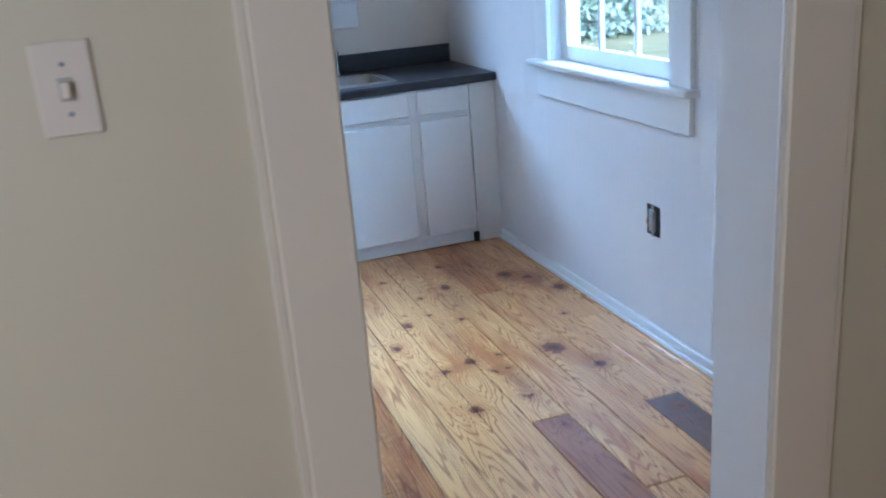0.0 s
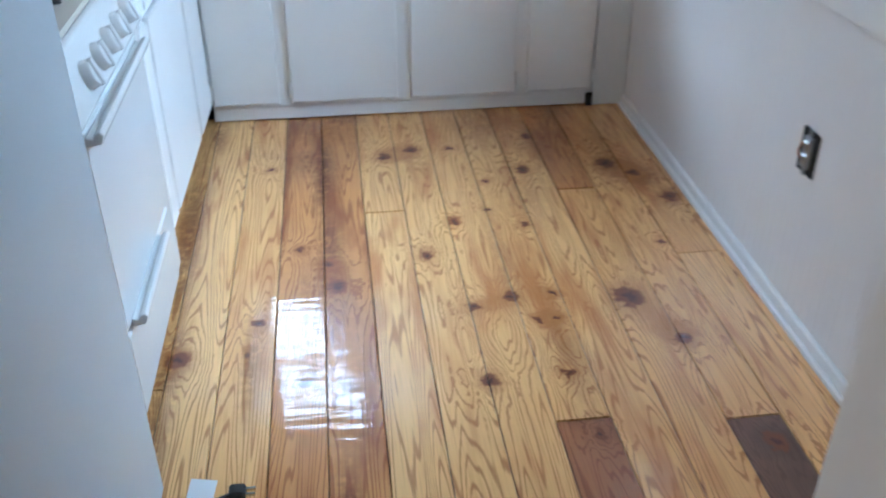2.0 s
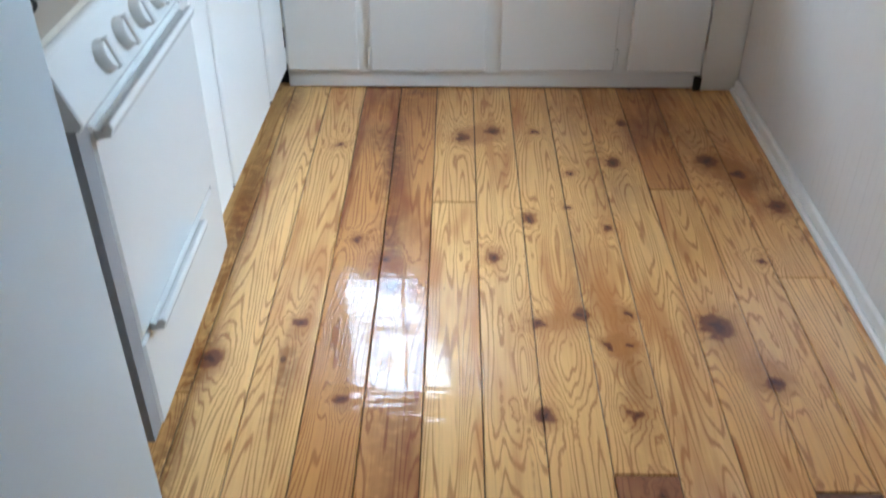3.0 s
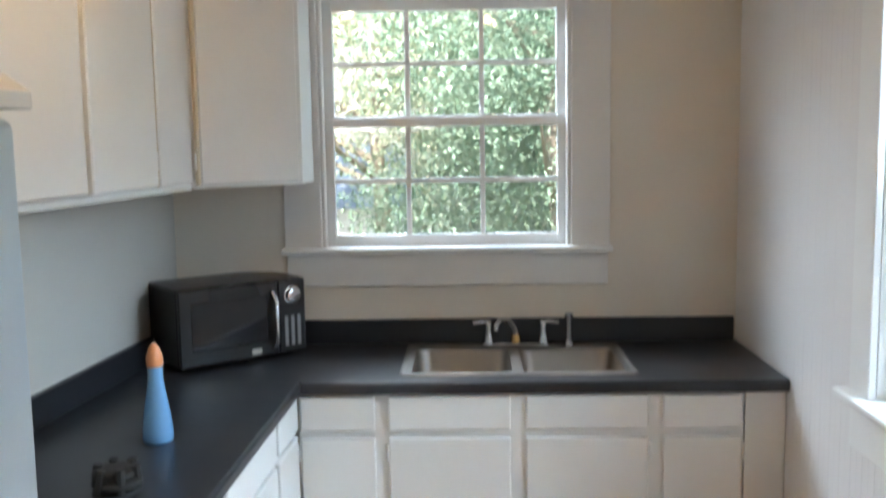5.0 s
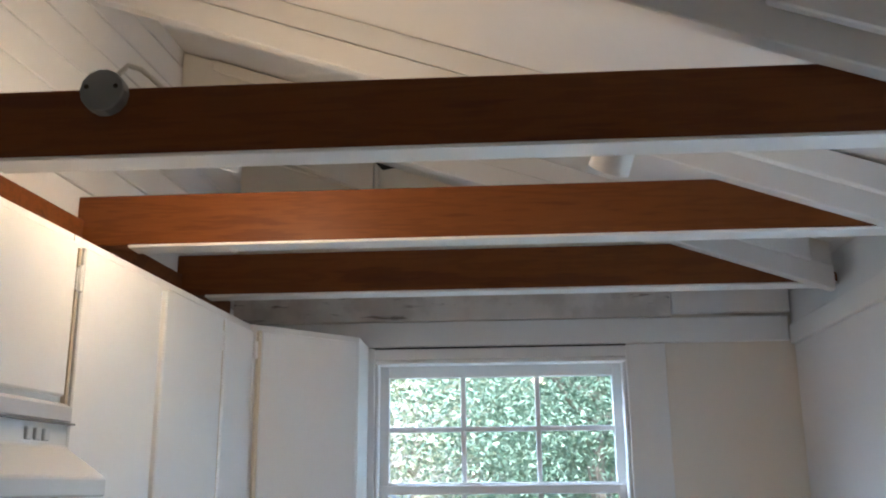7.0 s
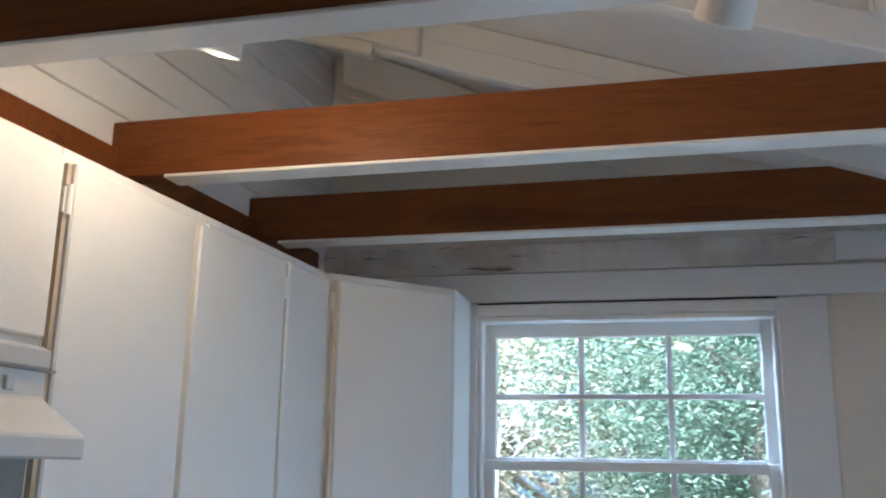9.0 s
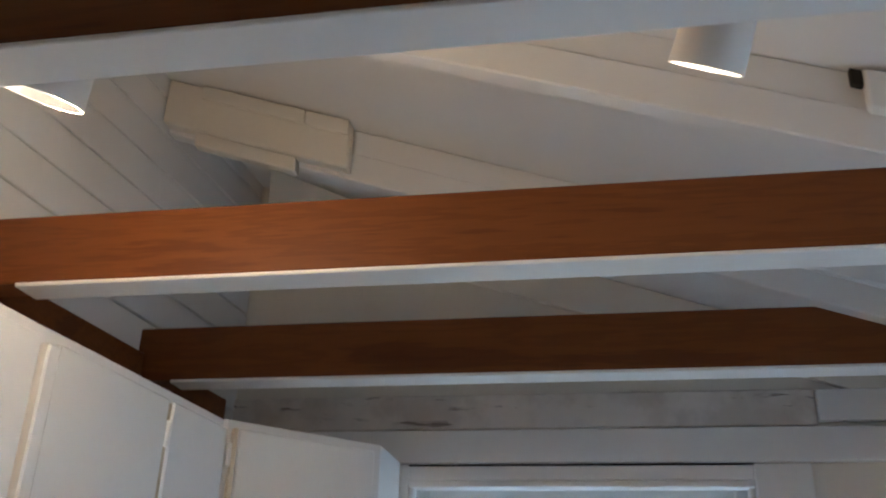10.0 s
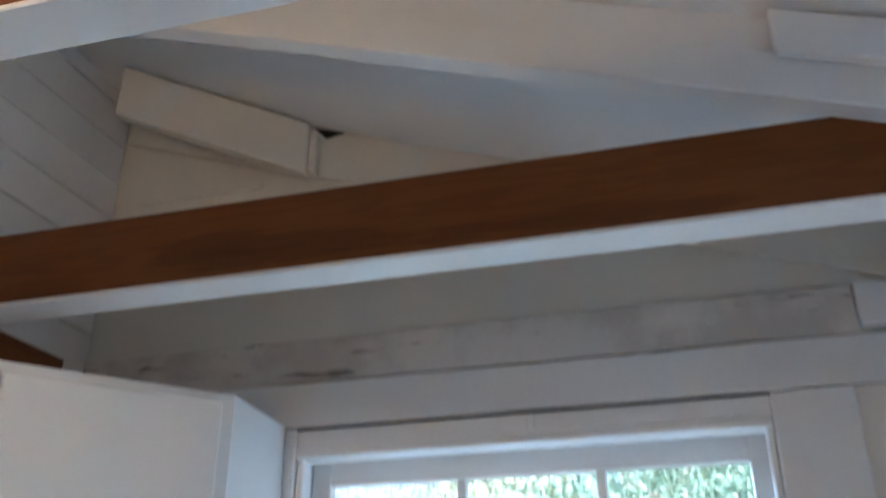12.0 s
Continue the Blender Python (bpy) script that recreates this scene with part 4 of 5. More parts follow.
# ---- stove ----
st = thing("gas_stove", (-1.95, -2.08, 0), "white enamel gas stove with cast-iron grates and five knobs", "stove")
SYA, SYB, SXF = -2.432, -1.727, -1.640
part("body", boxes((-2.34, SYA, 0.06, SXF - 0.03, SYB, 0.868)), ENAMEL, st)
part("side_panel", boxes((SXF - 0.030, SYA + 0.001, 0.06, SXF - 0.004, SYA + 0.050, 0.80)), STEELGREY, st, "grey gap beside the oven door")
part("side_panel", boxes((SXF - 0.030, SYB - 0.058, 0.06, SXF - 0.004, SYB, 0.80)), ENAMEL, st)
part("oven_door", boxes((SXF - 0.028, SYA + 0.052, 0.286, SXF, SYB - 0.060, 0.752), bevel=0.006), ENAMEL, st)
part("drawer", boxes((SXF - 0.028, SYA + 0.052, 0.055, SXF, SYB - 0.060, 0.277), bevel=0.006), ENAMEL, st)
for zz in (0.738, 0.292):
    bm = bmesh.new()
    y0, y1 = (SYA + 0.056, SYB - 0.085) if zz > 0.5 else (SYA + 0.095, SYB - 0.245)
    prism(bm, [(SXF, zz - 0.018), (SXF + 0.030, zz - 0.012), (SXF + 0.036, zz + 0.006), (SXF + 0.030, zz + 0.014), (SXF + 0.018, zz + 0.010), (SXF + 0.014, zz + 0.000), (SXF, zz + 0.004)], "y", y0, y1, 0.002)
    part("handle", bm, ENAMEL, st)
bm = bmesh.new()
prism(bm, [(SXF - 0.12, 0.762), (SXF + 0.004, 0.762), (SXF + 0.012, 0.775), (SXF - 0.028, 0.880), (SXF - 0.036, 0.886), (SXF - 0.046, 0.886), (SXF - 0.048, 0.866), (SXF - 0.12, 0.866)], "y", SYA, SYB, 0.003)
panel = part("control_panel", bm, ENAMEL, st)
kn = Vector((0.109, 0, 0.042)).normalized()
for i, yy in enumerate((-2.256, -2.150, -2.050, -1.945, -1.840)):
    bm = bmesh.new()
    p = Vector((SXF - 0.010, yy, 0.818))
    lathe(bm, p, [(0.035, 0), (0.035, 0.004), (0.030, 0.006), (0.028, 0.022), (0.024, 0.026)], 18, kn)
    q = p + kn * 0.026
    u = kn.cross(Vector((0, 1, 0)))
    tube(bm, [q - u * 0.028, q + u * 0.028], 0.007, 8)
    part("knob", bm, ENAMEL, panel, smooth=True)
bm = bmesh.new()
box(bm, -2.34, SYA, 0.869, SXF - 0.046, SYB, 0.892, bevel=0.006)
part("cooktop", bm, CREAM, st, "cream enamel cooktop")
part("backguard", boxes((-2.36, SYA, 0.868, -2.315, SYB, 1.00), bevel=0.006), ENAMEL, st)
for bx in (-2.12, -1.84):
    for by in (-2.245, -1.915):
        bm = bmesh.new()
        lathe(bm, (bx, by, 0.8915), [(0.092, 0), (0.092, 0.002), (0.060, -0.004), (0.040, -0.006)], 22)
        part("drip_bowl", bm, IRON, st, "blackened drip bowl", True)
        bm = bmesh.new()
        lathe(bm, (bx, by, 0.888), [(0.036, 0), (0.036, 0.016), (0.030, 0.020), (0.010, 0.021)], 18)
        part("burner", bm, ALU, st, "dull aluminium burner head", True)
        bm = bmesh.new()
        for k in range(4):
            a = math.pi / 4 + k * math.pi / 2
            ca, sa = math.cos(a), math.sin(a)
            tube(bm, [(bx + ca * 0.142, by + sa * 0.142, 0.893), (bx + ca * 0.138, by + sa * 0.138, 0.916), (bx + ca * 0.080, by + sa * 0.080, 0.921), (bx + ca * 0.028, by + sa * 0.028, 0.919)], [0.010, 0.011, 0.012, 0.009], 8)
            a2 = a + math.pi / 2
            tube(bm, [(bx + ca * 0.105, by + sa * 0.105, 0.915), (bx + math.cos(a2) * 0.105, by + math.sin(a2) * 0.105, 0.915)], 0.008, 8)
        part("grate", bm, IRON, st)
for fx in (-2.10, -1.72):
    for fy in (-2.40, -1.76):
        bm = bmesh.new()
        tube(bm, [(fx, fy, 0.0), (fx, fy, 0.07)], 0.018, 8)
        part("foot", bm, BLACK, st)

# ---- refrigerator ----
rf = thing("refrigerator", (-1.9, -2.95, 0), "white top-freezer refrigerator beside the doorway", "refrigerator")
RY0, RY1, RXF = -3.335, -2.607, -1.570
part("body", boxes((-2.30, RY0, 0.03, RXF - 0.060, RY1, 1.700), bevel=0.008), FRIDGEW, rf)
part("gasket", boxes((RXF - 0.060, RY0 + 0.012, 0.06, RXF - 0.050, RY1 - 0.012, 1.69)), GASKET, rf)
for z0, z1 in ((0.055, 1.203), (1.218, 1.702)):
    bm = bmesh.new()
    box(bm, RXF - 0.050, RY0, z0, RXF, RY1, z1, bevel=0.014, seg=3)
    part("door" if z0 < 1 else "freezer_door", bm, FRIDGEW, rf, smooth=True)
part("pull_strip", boxes((RXF - 0.030, RY0 + 0.02, 1.2035, RXF + 0.003, RY1 - 0.004, 1.2175), bevel=0.002), STEELGREY, rf, "grey pull strip between the doors")
part("badge", boxes((RXF - 0.001, -2.745, 1.575, RXF + 0.0025, -2.690, 1.640), bevel=0.001), PALEGREY, rf, "small grey badge")
part("hinge_cover", boxes((RXF - 0.075, RY1 - 0.075, 1.700, RXF - 0.020, RY1 - 0.012, 1.722), bevel=0.005), GASKET, rf, "dark hinge cover")
part("grille", boxes((RXF - 0.058, RY0 + 0.01, 0.0, RXF - 0.030, RY1 - 0.01, 0.05)), GASKET, rf)

# ---- microwave ----
mw = thing("microwave_oven", (-1.97, -0.27, 0.87), "black countertop microwave set across the corner", "microwave oven")
MW = pose(-1.902, -0.322, 0.870, 0, 0, 40)
W, H, D = 0.510, 0.297, 0.31


def mwpart(name, bm, mat, parent, label="", smooth=False):
    bmesh.ops.transform(bm, matrix=MW, verts=bm.verts[:])
    return part(name, bm, mat, parent, label, smooth)


bm = bmesh.new()
box(bm, -W / 2, 0.012, 0.012, W / 2, D, H, bevel=0.006)
mwpart("case", bm, BLACK, mw)
for a in (-1, 1):
    for b in (0.05, D - 0.04):
        bm = bmesh.new()
        lathe(bm, (a * (W / 2 - 0.05), b, 0), [(0.014, 0), (0.014, 0.014)], 10)
        mwpart("foot", bm, BLACK, mw)
bm = bmesh.new()
box(bm, -W / 2, -0.012, 0.014, W / 2 - 0.118, 0.012, H - 0.002, bevel=0.005)
door = mwpart("door", bm, BLACK, mw)
bm = bmesh.new()
box(bm, -W / 2 + 0.045, -0.0135, 0.070, W / 2 - 0.165, -0.011, H - 0.050, bevel=0.001)
mwpart("window", bm, BLACKGLASS, door, "dark glass door window")
bm = bmesh.new()
tube(bm, [(W / 2 - 0.140, -0.012, 0.045), (W / 2 - 0.140, -0.040, 0.070), (W / 2 - 0.140, -0.042, H - 0.075), (W / 2 - 0.140, -0.012, H - 0.045)], 0.009, 10)
mwpart("handle", bm, CHROME, door, "chrome door handle", True)
bm = bmesh.new()
box(bm, 0.022, -0.0145, 0.026, 0.062, -0.0115, 0.048, bevel=0.001)
mwpart("emblem", bm, ALU, door, "small silver maker's plate")
bm = bmesh.new()
box(bm, W / 2 - 0.115, -0.010, 0.014, W / 2, 0.012, H - 0.002, bevel=0.005)
pan = mwpart("control_panel", bm, BLACK, mw)
bm = bmesh.new()
lathe(bm, (W / 2 - 0.058, -0.010, H - 0.062), [(0.036, 0), (0.036, 0.004), (0.030, 0.005), (0.028, 0.020), (0.024, 0.022)], 22, (0, -1, 0))
mwpart("dial", bm, CHROME, pan, "chrome ringed dial", True)
for i in range(3):
    bm = bmesh.new()
    cx = W / 2 - 0.085 + i * 0.027
    box(bm, cx - 0.007, -0.0125, 0.040, cx + 0.007, -0.0095, 0.155, bevel=0.001)
    mwpart("button_strip", bm, STEELGREY, pan, "grey printed button column")

# ---- things on the counter ----
bt = thing("squeeze_bottle", (-1.922, -1.227, 0.87), "pale blue plastic bottle with an orange cap", "bottle")
bm = bmesh.new()
lathe(bm, (-1.922, -1.227, 0.8705), [(0.036, 0), (0.041, 0.006), (0.041, 0.03), (0.036, 0.075), (0.027, 0.130), (0.021, 0.170), (0.020, 0.205), (0.018, 0.21)], 24)
part("body", bm, BLUE, bt, smooth=True)
bm = bmesh.new()
lathe(bm, (-1.922, -1.227, 1.080), [(0.021, 0), (0.023, 0.012), (0.022, 0.030), (0.014, 0.052), (0.006, 0.064)], 20)
part("cap", bm, PEACH, bt, "orange cap", True)
bg = thing("burner_caps", (-1.89, -1.6, 0.87), "stack of black cast-iron burner caps on the counter", "burner cap")
for k, (a, b, q) in enumerate(((0, 0, 1.0), (0.010, -0.006, 0.92), (-0.004, 0.006, 0.96))):
    bm = bmesh.new()
    lathe(bm, (-1.89 + a, -1.605 + b, 0.8705 + k * 0.021), [(0.050 * q, 0), (0.056 * q, 0.005), (0.054 * q, 0.014), (0.044 * q, 0.0205), (0.022 * q, 0.0208)], 20)
    part("cap", bm, IRON, bg, smooth=True)
for k in range(6):
    a = k * 1.047
    bm = bmesh.new()
    tube(bm, [(-1.89 + 0.050 * math.cos(a), -1.605 + 0.050 * math.sin(a), 0.886), (-1.888 + 0.044 * math.cos(a), -1.605 + 0.044 * math.sin(a), 0.940)], 0.011, 7)
    part("lug", bm, IRON, bg)

# ---- lamps on the first beam ----
for k, (lx, ly, lz, aim, rad, watts, spot) in enumerate(((-1.752, -1.825, 2.430, (-0.34, 0.24, -1.0), 0.055, 2.7, (-1.771, -1.747, 2.458)),
                                                         (-0.917, -1.820, 2.396, (-0.36, 0.66, -1.0), 0.043, 0.20, (-0.945, -1.740, 2.400)))):
    sp = thing("spot_lamp", (lx, -1.88, 2.50), "small white cylinder spot lamp clamped behind the beam", "spot lamp", "spot lamps")
    axis = Vector(aim).normalized()
    bm = bmesh.new()
    c0 = Vector((lx, ly, lz))
    u = rad / 0.040
    prof = [(0.020 * u, -0.105), (0.034 * u, -0.095), (0.038 * u, -0.050), (0.040 * u, 0.0), (0.037 * u, 0.0), (0.033 * u, -0.070), (0.004 * u, -0.090)]
    lathe(bm, c0, prof, 24, axis)
    part("shell", bm, LAMPW, sp, smooth=True)
    bm = bmesh.new()
    depth = -0.086 if k == 0 else -0.042
    lathe(bm, c0 + axis * depth, [(0.010 * u, 0), (0.028 * u, 0.016), (0.031 * u, 0.028), (0.020 * u, 0.034), (0.004 * u, 0.036)], 18, axis)
    part("bulb", bm, BULB if k else BULBDIM, sp, "glowing warm bulb" if k else "recessed warm bulb", True)
    bm = bmesh.new()
    tube(bm, [c0 - axis * 0.100, (lx + 0.02, -1.875, 2.535), (lx + 0.02, -1.896, 2.535)], 0.009, 8)
    part("stem", bm, LAMPW, sp, smooth=True)
    lamp("lamp_bulb", "POINT", Matrix.Translation(spot), watts, WARM, radius=0.026)

sc = thing("board_scrap", (-1.87, -0.07, UZ1), "dark scrap of board lying on the corner cabinet", "board")
part("board", boxes((-1.985, -0.100, UZ1 + 0.0005, -1.790, -0.030, UZ1 + 0.016), bevel=0.002), BROWN, sc)
jb = thing("junction_box", (-1.962, -1.962, 2.535), "round grey metal junction box with a loop of cable", "junction box")
bm = bmesh.new()
lathe(bm, (-1.962, -1.963, 2.540), [(0.046, 0), (0.046, 0.026), (0.044, 0.030), (0.010, 0.031)], 14, (0, -1, 0))
part("box", bm, GREYMETAL, jb)
for a in (-0.03, 0.03):
    bm = bmesh.new()
    lathe(bm, (-1.962 + a, -1.994, 2.546), [(0.005, 0), (0.005, 0.002), (0.002, 0.003)], 8, (0, -1, 0))
    part("screw", bm, DARK, jb)
bm = bmesh.new()
tube(bm, [(-1.935, -1.977, 2.580), (-1.920, -1.972, 2.600), (-1.895, -1.966, 2.594), (-1.875, -1.955, 2.578), (-1.860, -1.92, 2.568), (-1.850, -1.87, 2.566)], 0.006, 8)
part("cable", bm, CABLE, jb, "white sheathed cable", True)
jb.location += Vector((0.030, 0, -0.004))

# ---- outlet, switch, plug ----
ol = thing("wall_outlet", (0, -2.091, 0.46), "uncovered electrical outlet box with bare receptacle", "outlet")
# near-black block paints the shade inside the open box
part("box", boxes((-0.003, -2.132, 0.402, 0.016, -2.050, 0.518)), DARK, ol)
part("receptacle", boxes((-0.012, -2.109, 0.418, 0.000, -2.073, 0.502), bevel=0.003), STEELGREY, ol, "grey bare receptacle")
for zz in (0.442, 0.478):
    part("socket", boxes((-0.0145, -2.104, zz - 0.012, -0.011, -2.078, zz + 0.012), bevel=0.002), BOWLSTEEL, ol)
part("strap", boxes((-0.006, -2.099, 0.398, -0.003, -2.083, 0.522), bevel=0.001), GREYMETAL, ol)
bm = bmesh.new()
tube(bm, [(-0.004, -2.061, 0.43), (-0.012, -2.057, 0.45), (-0.006, -2.061, 0.475)], 0.002, 6)
part("wire", bm, COPPER, ol, smooth=True)
ol.location += Vector((0, 0.030, 0.004))

sw = thing("light_switch", (-1.824, YO, 1.39), "cream toggle light switch plate on the tan wall", "light switch")
part("plate", boxes((-1.860, YO - 0.0060, 1.332, -1.789, YO, 1.449), bevel=0.003), SWITCHP, sw)
part("toggle", boxes((-1.830, YO - 0.0180, 1.380, -1.819, YO - 0.0050, 1.400), bevel=0.002), SWITCHP, sw)
part("toggle_frame", boxes((-1.833, YO - 0.0075, 1.376, -1.816, YO - 0.0055, 1.405)), INK, sw)
for zz in (1.360, 1.421):
    bm = bmesh.new()
    lathe(bm, (-1.8245, YO - 0.0060, zz), [(0.0035, 0), (0.0035, 0.001), (0.001, 0.0015)], 8, (0, -1, 0))
    part("screw", bm, STEELGREY, sw)
sw.location += Vector((-0.012, 0, -0.025))

pl = thing("power_cord", (-1.46, -2.5970, 0), "black appliance cord with plug and white tag on the floor", "power cord")
bm = bmesh.new()
tube(bm, [(-1.62, -2.6270, 0.006), (-1.56, -2.6190, 0.006), (-1.52, -2.6170, 0.006), (-1.47, -2.6070, 0.006), (-1.445, -2.5970, 0.008)], 0.0052, 8)
part("cord", bm, CORD, pl, smooth=True)
bm = bmesh.new()
box(bm, -1.447, -2.6150, 0.001, -1.412, -2.5790, 0.026, bevel=0.006)
plug = part("plug", bm, CORD, pl)
bm = bmesh.new()
for dy in (-0.010, 0.006):
    box(bm, -1.413, -2.5990 + dy, 0.010, -1.392, -2.5935 + dy, 0.017)
part("prong", bm, CHROME, plug)
bm = bmesh.new()
box(bm, -0.028, -0.030, -0.0006, 0.028, 0.032, 0.0006)
bmesh.ops.transform(bm, matrix=pose(-1.505, -2.5920, 0.016, 12, 4, -8), verts=bm.verts[:])
tag = part("tag", bm, TAG, pl, "white paper tag")

# small hooks left on the window head
for hx in (-1.655, -1.130):
    hk = thing("curtain_hook", (hx, -0.022, 2.262), "small painted curtain rod bracket on the window head", "bracket", "curtain brackets")
    part("plate", boxes((hx - 0.008, -0.030, 2.266, hx + 0.008, -0.022, 2.298), bevel=0.002), TRIM, hk)
hk = thing("curtain_hook", (-0.005, -1.03, 2.24), "small painted curtain rod bracket on the beadboard", "bracket", "curtain brackets")
part("plate", boxes((-0.020, -1.050, 2.225, 0.0, -1.015, 2.250), bevel=0.003), TRIM, hk)

# ---- outdoors ----
bm = bmesh.new()
box(bm, -60, -60, -0.75, 60, 60, -0.55)
solid("ground", bm, GRASS, "bare soil and grass round the house", "ground")
rng = random.Random(4)


def foliage(centre, radii, count, size, material, rnd):
    """Many small leaf blades in an uneven cloud."""
    verts, faces = [], []
    blobs = [(Vector((rnd.gauss(0, 0.45), rnd.gauss(0, 0.45), rnd.gauss(0, 0.45))), rnd.uniform(0.22, 0.5)) for _ in range(26)]
    for _ in range(count):
        c, r = rnd.choice(blobs)
        p = c + Vector((rnd.gauss(0, 1), rnd.gauss(0, 1), rnd.gauss(0, 1))) * r * 0.5
        p = Vector((centre[0] + p.x * radii[0], centre[1] + p.y * radii[1], centre[2] + p.z * radii[2]))
        if p.z < -0.5:
            continue
        q = Euler((rnd.uniform(-1.2, 1.2), rnd.uniform(-1.2, 1.2), rnd.uniform(0, 6.3))).to_matrix()
        s = size * rnd.uniform(0.6, 1.4)
        n = len(verts)
        for a, b in ((0, -1.0), (0.34, -0.1), (0, 1.0), (-0.34, -0.1)):
            verts.append(p + q @ Vector((a * s, b * s, 0.06 * s * (b > 0.5))))
        faces.append((n, n + 1, n + 2, n + 3))
    me = bpy.data.meshes.new("crown")
    me.from_pydata(verts, [], faces)
    me.materials.append(material)
    return me


def tree(x, y, h, spread, label, material, leaves, size, seed, crown=0.58):
    rnd = random.Random(seed)
    o = thing("tree", (x, y, -0.55), label, "tree", "garden trees")
    bm = bmesh.new()
    r = 0.05 + h * 0.018
    tube(bm, [(x, y, -0.6), (x + 0.05, y, h * 0.25), (x - 0.04, y + 0.05, h * 0.55), (x + 0.05, y, h * 0.9)], [r, r * 0.8, r * 0.5, r * 0.15], 9)
    for k in range(9):
        a, z = rnd.uniform(0, 6.28), rnd.uniform(0.2, 0.75) * h
        l = spread * rnd.uniform(0.5, 0.95)
        tube(bm, [(x, y, z), (x + math.cos(a) * l * 0.5, y + math.sin(a) * l * 0.5, z + l * 0.22), (x + math.cos(a) * l, y + math.sin(a) * l, z + l * 0.55)], [r * 0.4, r * 0.25, r * 0.06], 6)
    part("trunk", bm, BARK, o, smooth=True)
    c = new("crown", foliage((x, y, h * crown), (spread, spread, h * (1.06 - crown)), leaves, size, material, rnd))
    c.parent = o
    c.matrix_parent_inverse = o.matrix_world.inverted()
    return o


tree(-0.3, 4.4, 3.5, 1.5, "dense green leafy tree outside the sink window", LEAFA, 52000, 0.024, 1)
tree(-2.0, 5.8, 3.6, 1.6, "pale green tree with yellowing leaves outside the window", LEAFB, 20000, 0.024, 2, 0.70)
tree(-3.6, 7.0, 3.8, 1.5, "thin tree with bare branches outside the window", LEAFB, 7000, 0.028, 3, 0.72)
tree(1.5, 5.2, 3.8, 1.7, "dense green leafy tree outside the sink window", LEAFA, 44000, 0.026, 5)
tree(0.4, 8.0, 6.5, 3.0, "wide tall green tree behind the garden", LEAFA, 60000, 0.050, 6)
tree(-3.4, 10.5, 6.0, 2.4, "pale tall tree far behind the garden", LEAFB, 22000, 0.048, 8, 0.68)
for k, (bx, by, s) in enumerate(((1.9, -1.2, 0.55), (2.3, -0.5, 0.6), (2.2, -2.1, 0.5), (2.1, 0.4, 0.6))):
    o = thing("shrub", (bx, by, -0.55), "low green garden shrub before the fence", "shrub", "garden shrubs")
    m = new("leaves", foliage((bx, by, 0.05), (s, s, 0.55), 1100, 0.075, LEAFA, random.Random(20 + k)))
    m.parent = o
    m.matrix_parent_inverse = o.matrix_world.inverted()

# a bare twiggy sapling before the leafy trees
bt = thing("bare_sapling", (-2.35, 4.1, -0.55), "pale leafless sapling with thin twisted branches", "tree")
rb = random.Random(12)
bm = bmesh.new()


def twig(bm, p, d, length, rad, level):
    pts = [p]
    for _ in range(4):
        d = (d + Vector((rb.uniform(-0.35, 0.35), rb.uniform(-0.35, 0.35), rb.uniform(-0.25, 0.25)))).normalized()
        pts.append(pts[-1] + d * length / 4)
    tube(bm, pts, [rad, rad * 0.85, rad * 0.7, rad * 0.55, rad * 0.35], 5)
    if level:
        for q in pts[1:]:
            for _ in range(2):
                e = (d + Vector((rb.uniform(-1, 1), rb.uniform(-1, 1), rb.uniform(-0.5, 0.7)))).normalized()
                twig(bm, q, e, length * rb.uniform(0.4, 0.65), rad * 0.5, level - 1)


tube(bm, [(-2.35, 4.1, -0.6), (-2.37, 4.1, 0.6), (-2.33, 4.08, 1.75)], [0.030, 0.026, 0.020], 8)
for d in ((0.8, -0.1, 0.5), (-0.6, 0.2, 0.7), (0.3, 0.3, 0.9), (1.0, 0.1, 0.15)):
    twig(bm, Vector((-2.33, 4.08, 1.74)), Vector(d).normalized(), 0.75, 0.011, 2)
part("branches", bm, TWIG, bt)

# far woods behind the garden, too many leaves to count
verts, faces = [], []
rw = random.Random(31)
for _ in range(80000):
    px, py, pz = rw.uniform(-3.2, 9.0), rw.uniform(11.0, 13.5), rw.uniform(-0.5, 7.5)
    if px < -2.3 + 0.7 * math.sin(pz * 1.7) + rw.uniform(-0.5, 0.5):
        continue
    q = Euler((1.2 + rw.uniform(-0.6, 0.6), rw.uniform(-0.7, 0.7), rw.uniform(-0.8, 0.8))).to_matrix()
    s = rw.uniform(0.05, 0.11)
    n = len(verts)
    for a, b in ((0, -1.2), (0.36, -0.1), (0, 1.2), (-0.36, -0.1)):
        verts.append(Vector((px, py, pz)) + q @ Vector((a * s, b * s, 0)))
    faces.append((n, n + 1, n + 2, n + 3))
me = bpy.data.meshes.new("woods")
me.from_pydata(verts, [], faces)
# distance haze comes from this pale colour alone
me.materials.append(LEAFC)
tagged(new("woods", me), "blue-green woods behind the garden, haze put into the leaf colour", "woods", "", "stuff")

fe = thing("fence", (3.4, -1.5, -0.55), "weathered reddish wooden board fence across the side yard", "fence")
board_mesh = finish("fence_board", boxes((-0.010, 0.0, 0.0, 0.010, 0.138, 1.95), bevel=0.004), FENCE)
for k in range(46):
    o = new("fence_board", board_mesh)
    o.parent = fe
    o.location = (0.0, -3.4 + k * 0.145, 0.0)
for zz in (0.35, 1.55):
    part("rail", boxes((3.37, -4.9, -0.55 + zz, 3.39, 1.8, -0.46 + zz)), FENCE, fe)

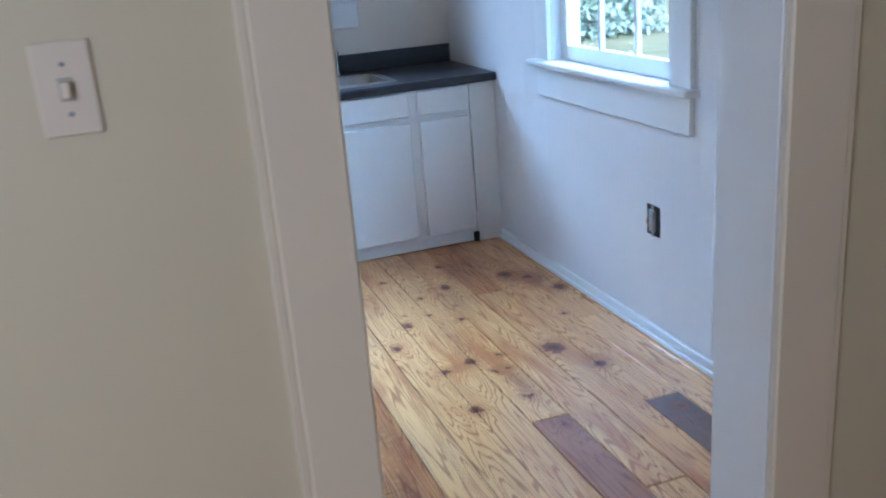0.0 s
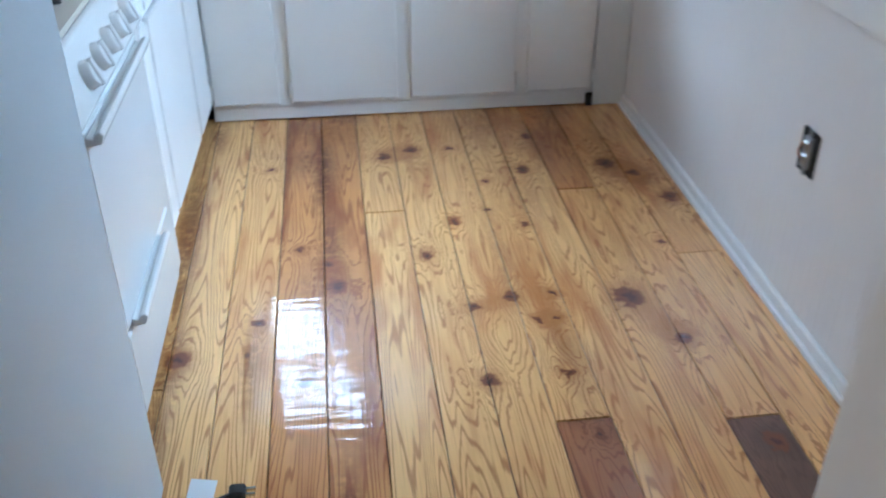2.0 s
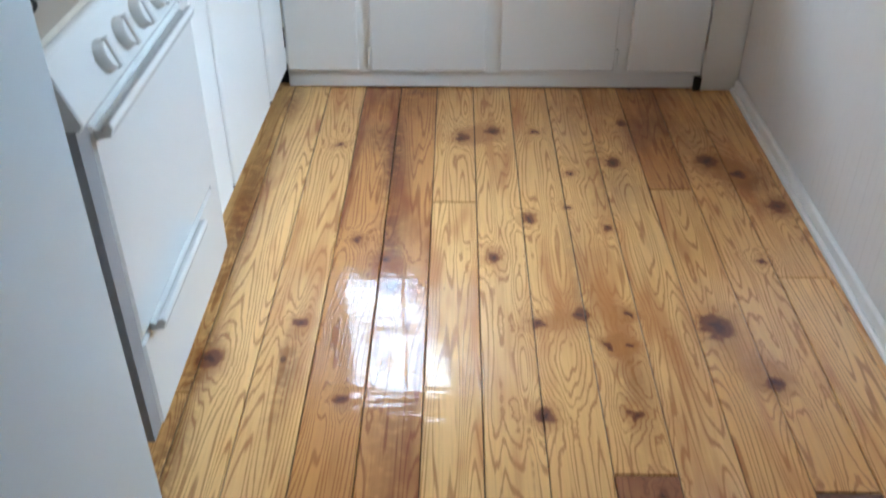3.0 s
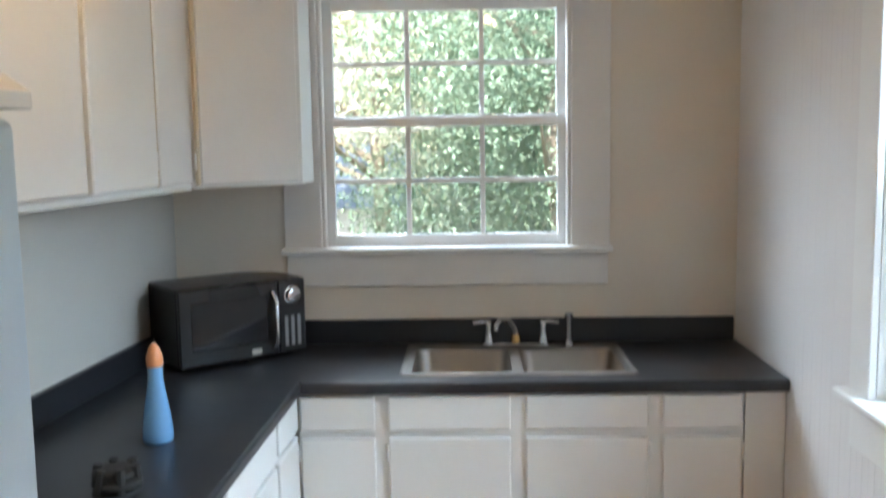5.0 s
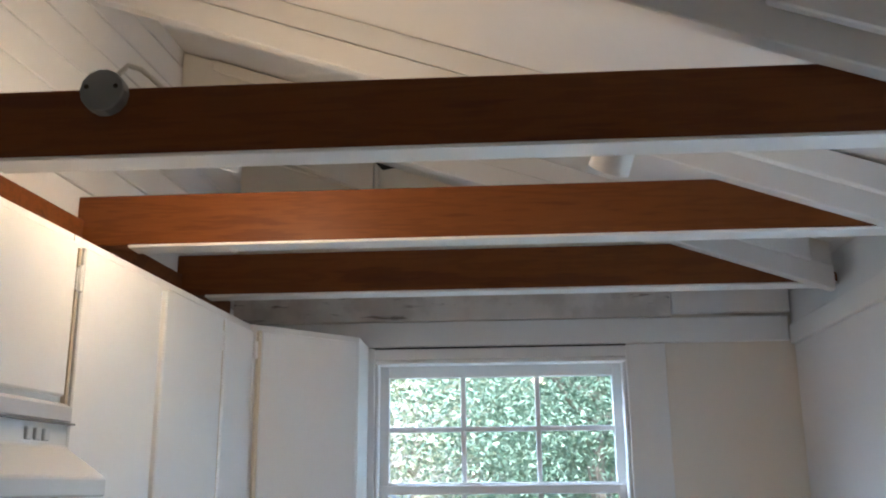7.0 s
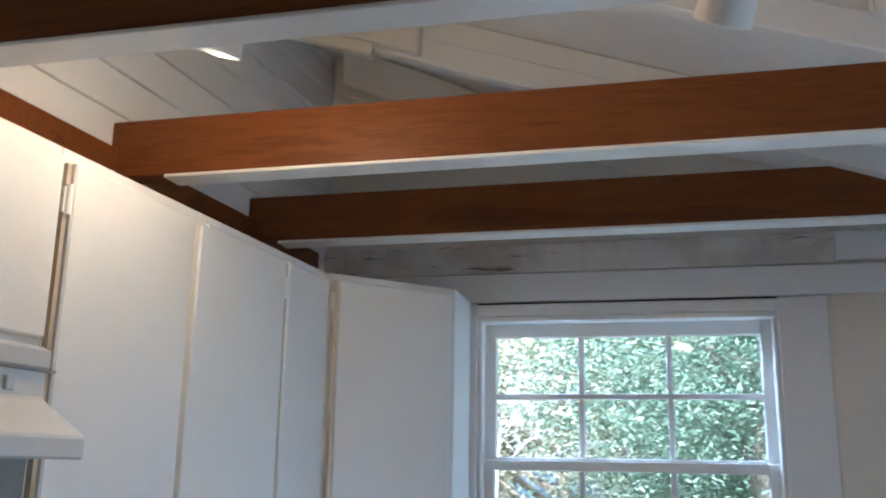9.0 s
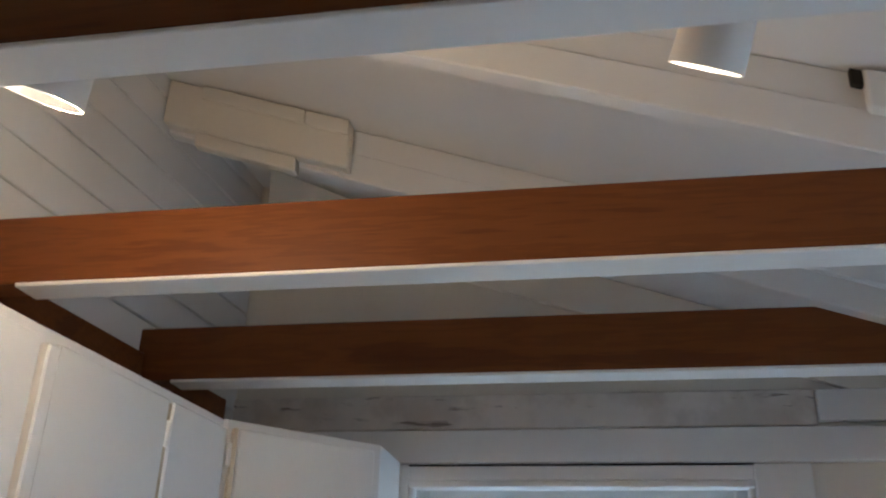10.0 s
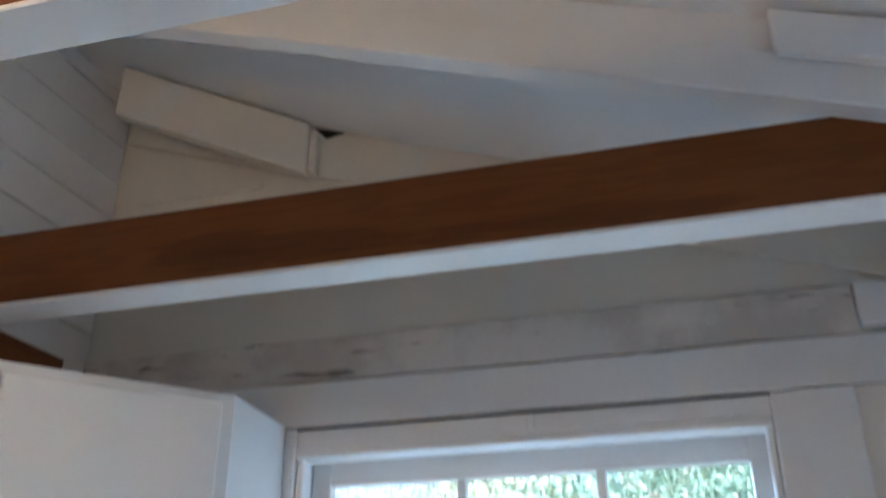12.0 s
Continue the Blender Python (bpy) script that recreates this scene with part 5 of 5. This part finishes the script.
hs = thing("neighbour_house", (-6.4, 13.0, -0.55), "white-sided neighbouring house with a blue-grey roof", "house")
part("wall", boxes((-11.0, 12.0, -0.55, -2.3, 16.0, 0.62)), SIDING, hs)
bm = bmesh.new()
prism(bm, [(11.7, 0.62), (16.3, 0.62), (14.0, 1.7)], "x", -11.2, -2.1)
part("roof", bm, SHINGLE, hs)

# ---- floor planks, last ----
solid("subfloor", boxes((EX0 - 0.1, EY - 0.1, -0.10, EX1 + 0.1, 0.12, -0.019)), SUBFLOOR, "dark boards under the floor", "floor")
floor = tagged(new("floor"), "glossy varnished knotty pine plank floor", "floor", "", "structure")
PITCH = 0.1325
cuts = {-1: [-0.600], 0: [-1.768], 1: [-2.491], 2: [-1.319], 3: [-2.929], 4: [-2.451], 5: [-3.131], 6: [-2.980], 7: [-1.400], 8: [-3.232], 9: [-2.626], 10: [-3.030], 11: [-3.333], 12: [-2.222]}
kinds = {1: ["plum", "pine"], 2: ["pine", "dark0"], 4: ["dark", "pine"], 8: ["red", "red"], 9: ["red", "red"]}
meshes = {}


def plank(k, y0, y1, kind):
    x1 = -0.178 - PITCH * (k - 1) - 0.0011
    x0 = x1 - PITCH + 0.0022
    bm = bmesh.new()
    l = y1 - y0 - 0.0060
    c = 0.0022
    prism(bm, [(0, -0.018), (PITCH - 0.0022, -0.018), (PITCH - 0.0022, -c), (PITCH - 0.0022 - c, 0.0), (c, 0.0), (0, -c)], "y", 0.0, l)
    o = new("plank", finish("plank", bm, FLOORS[kind]))
    o.location = (x0, y0 + 0.0030, rng.uniform(-0.0010, 0.0))
    o.parent = floor


for k in range(-7, 27):
    inside = -1 <= k <= 12
    end = -0.56 if inside else YO
    ys = [EY] + ([-4.6 + rng.uniform(-0.6, 0.5)]) + (cuts.get(k, []) if inside else []) + [end]
    ys = sorted(set(ys))
    for a, b in zip(ys, ys[1:]):
        kind = "pine"
        if inside and k in kinds and a > -3.9:
            kind = kinds[k][1] if b == end else kinds[k][0]
        if inside and k in kinds and a < -3.9 and b > -3.9 and b != end:
            kind = kinds[k][0]
        plank(k, a, b, {"dark0": "red"}.get(kind, kind))
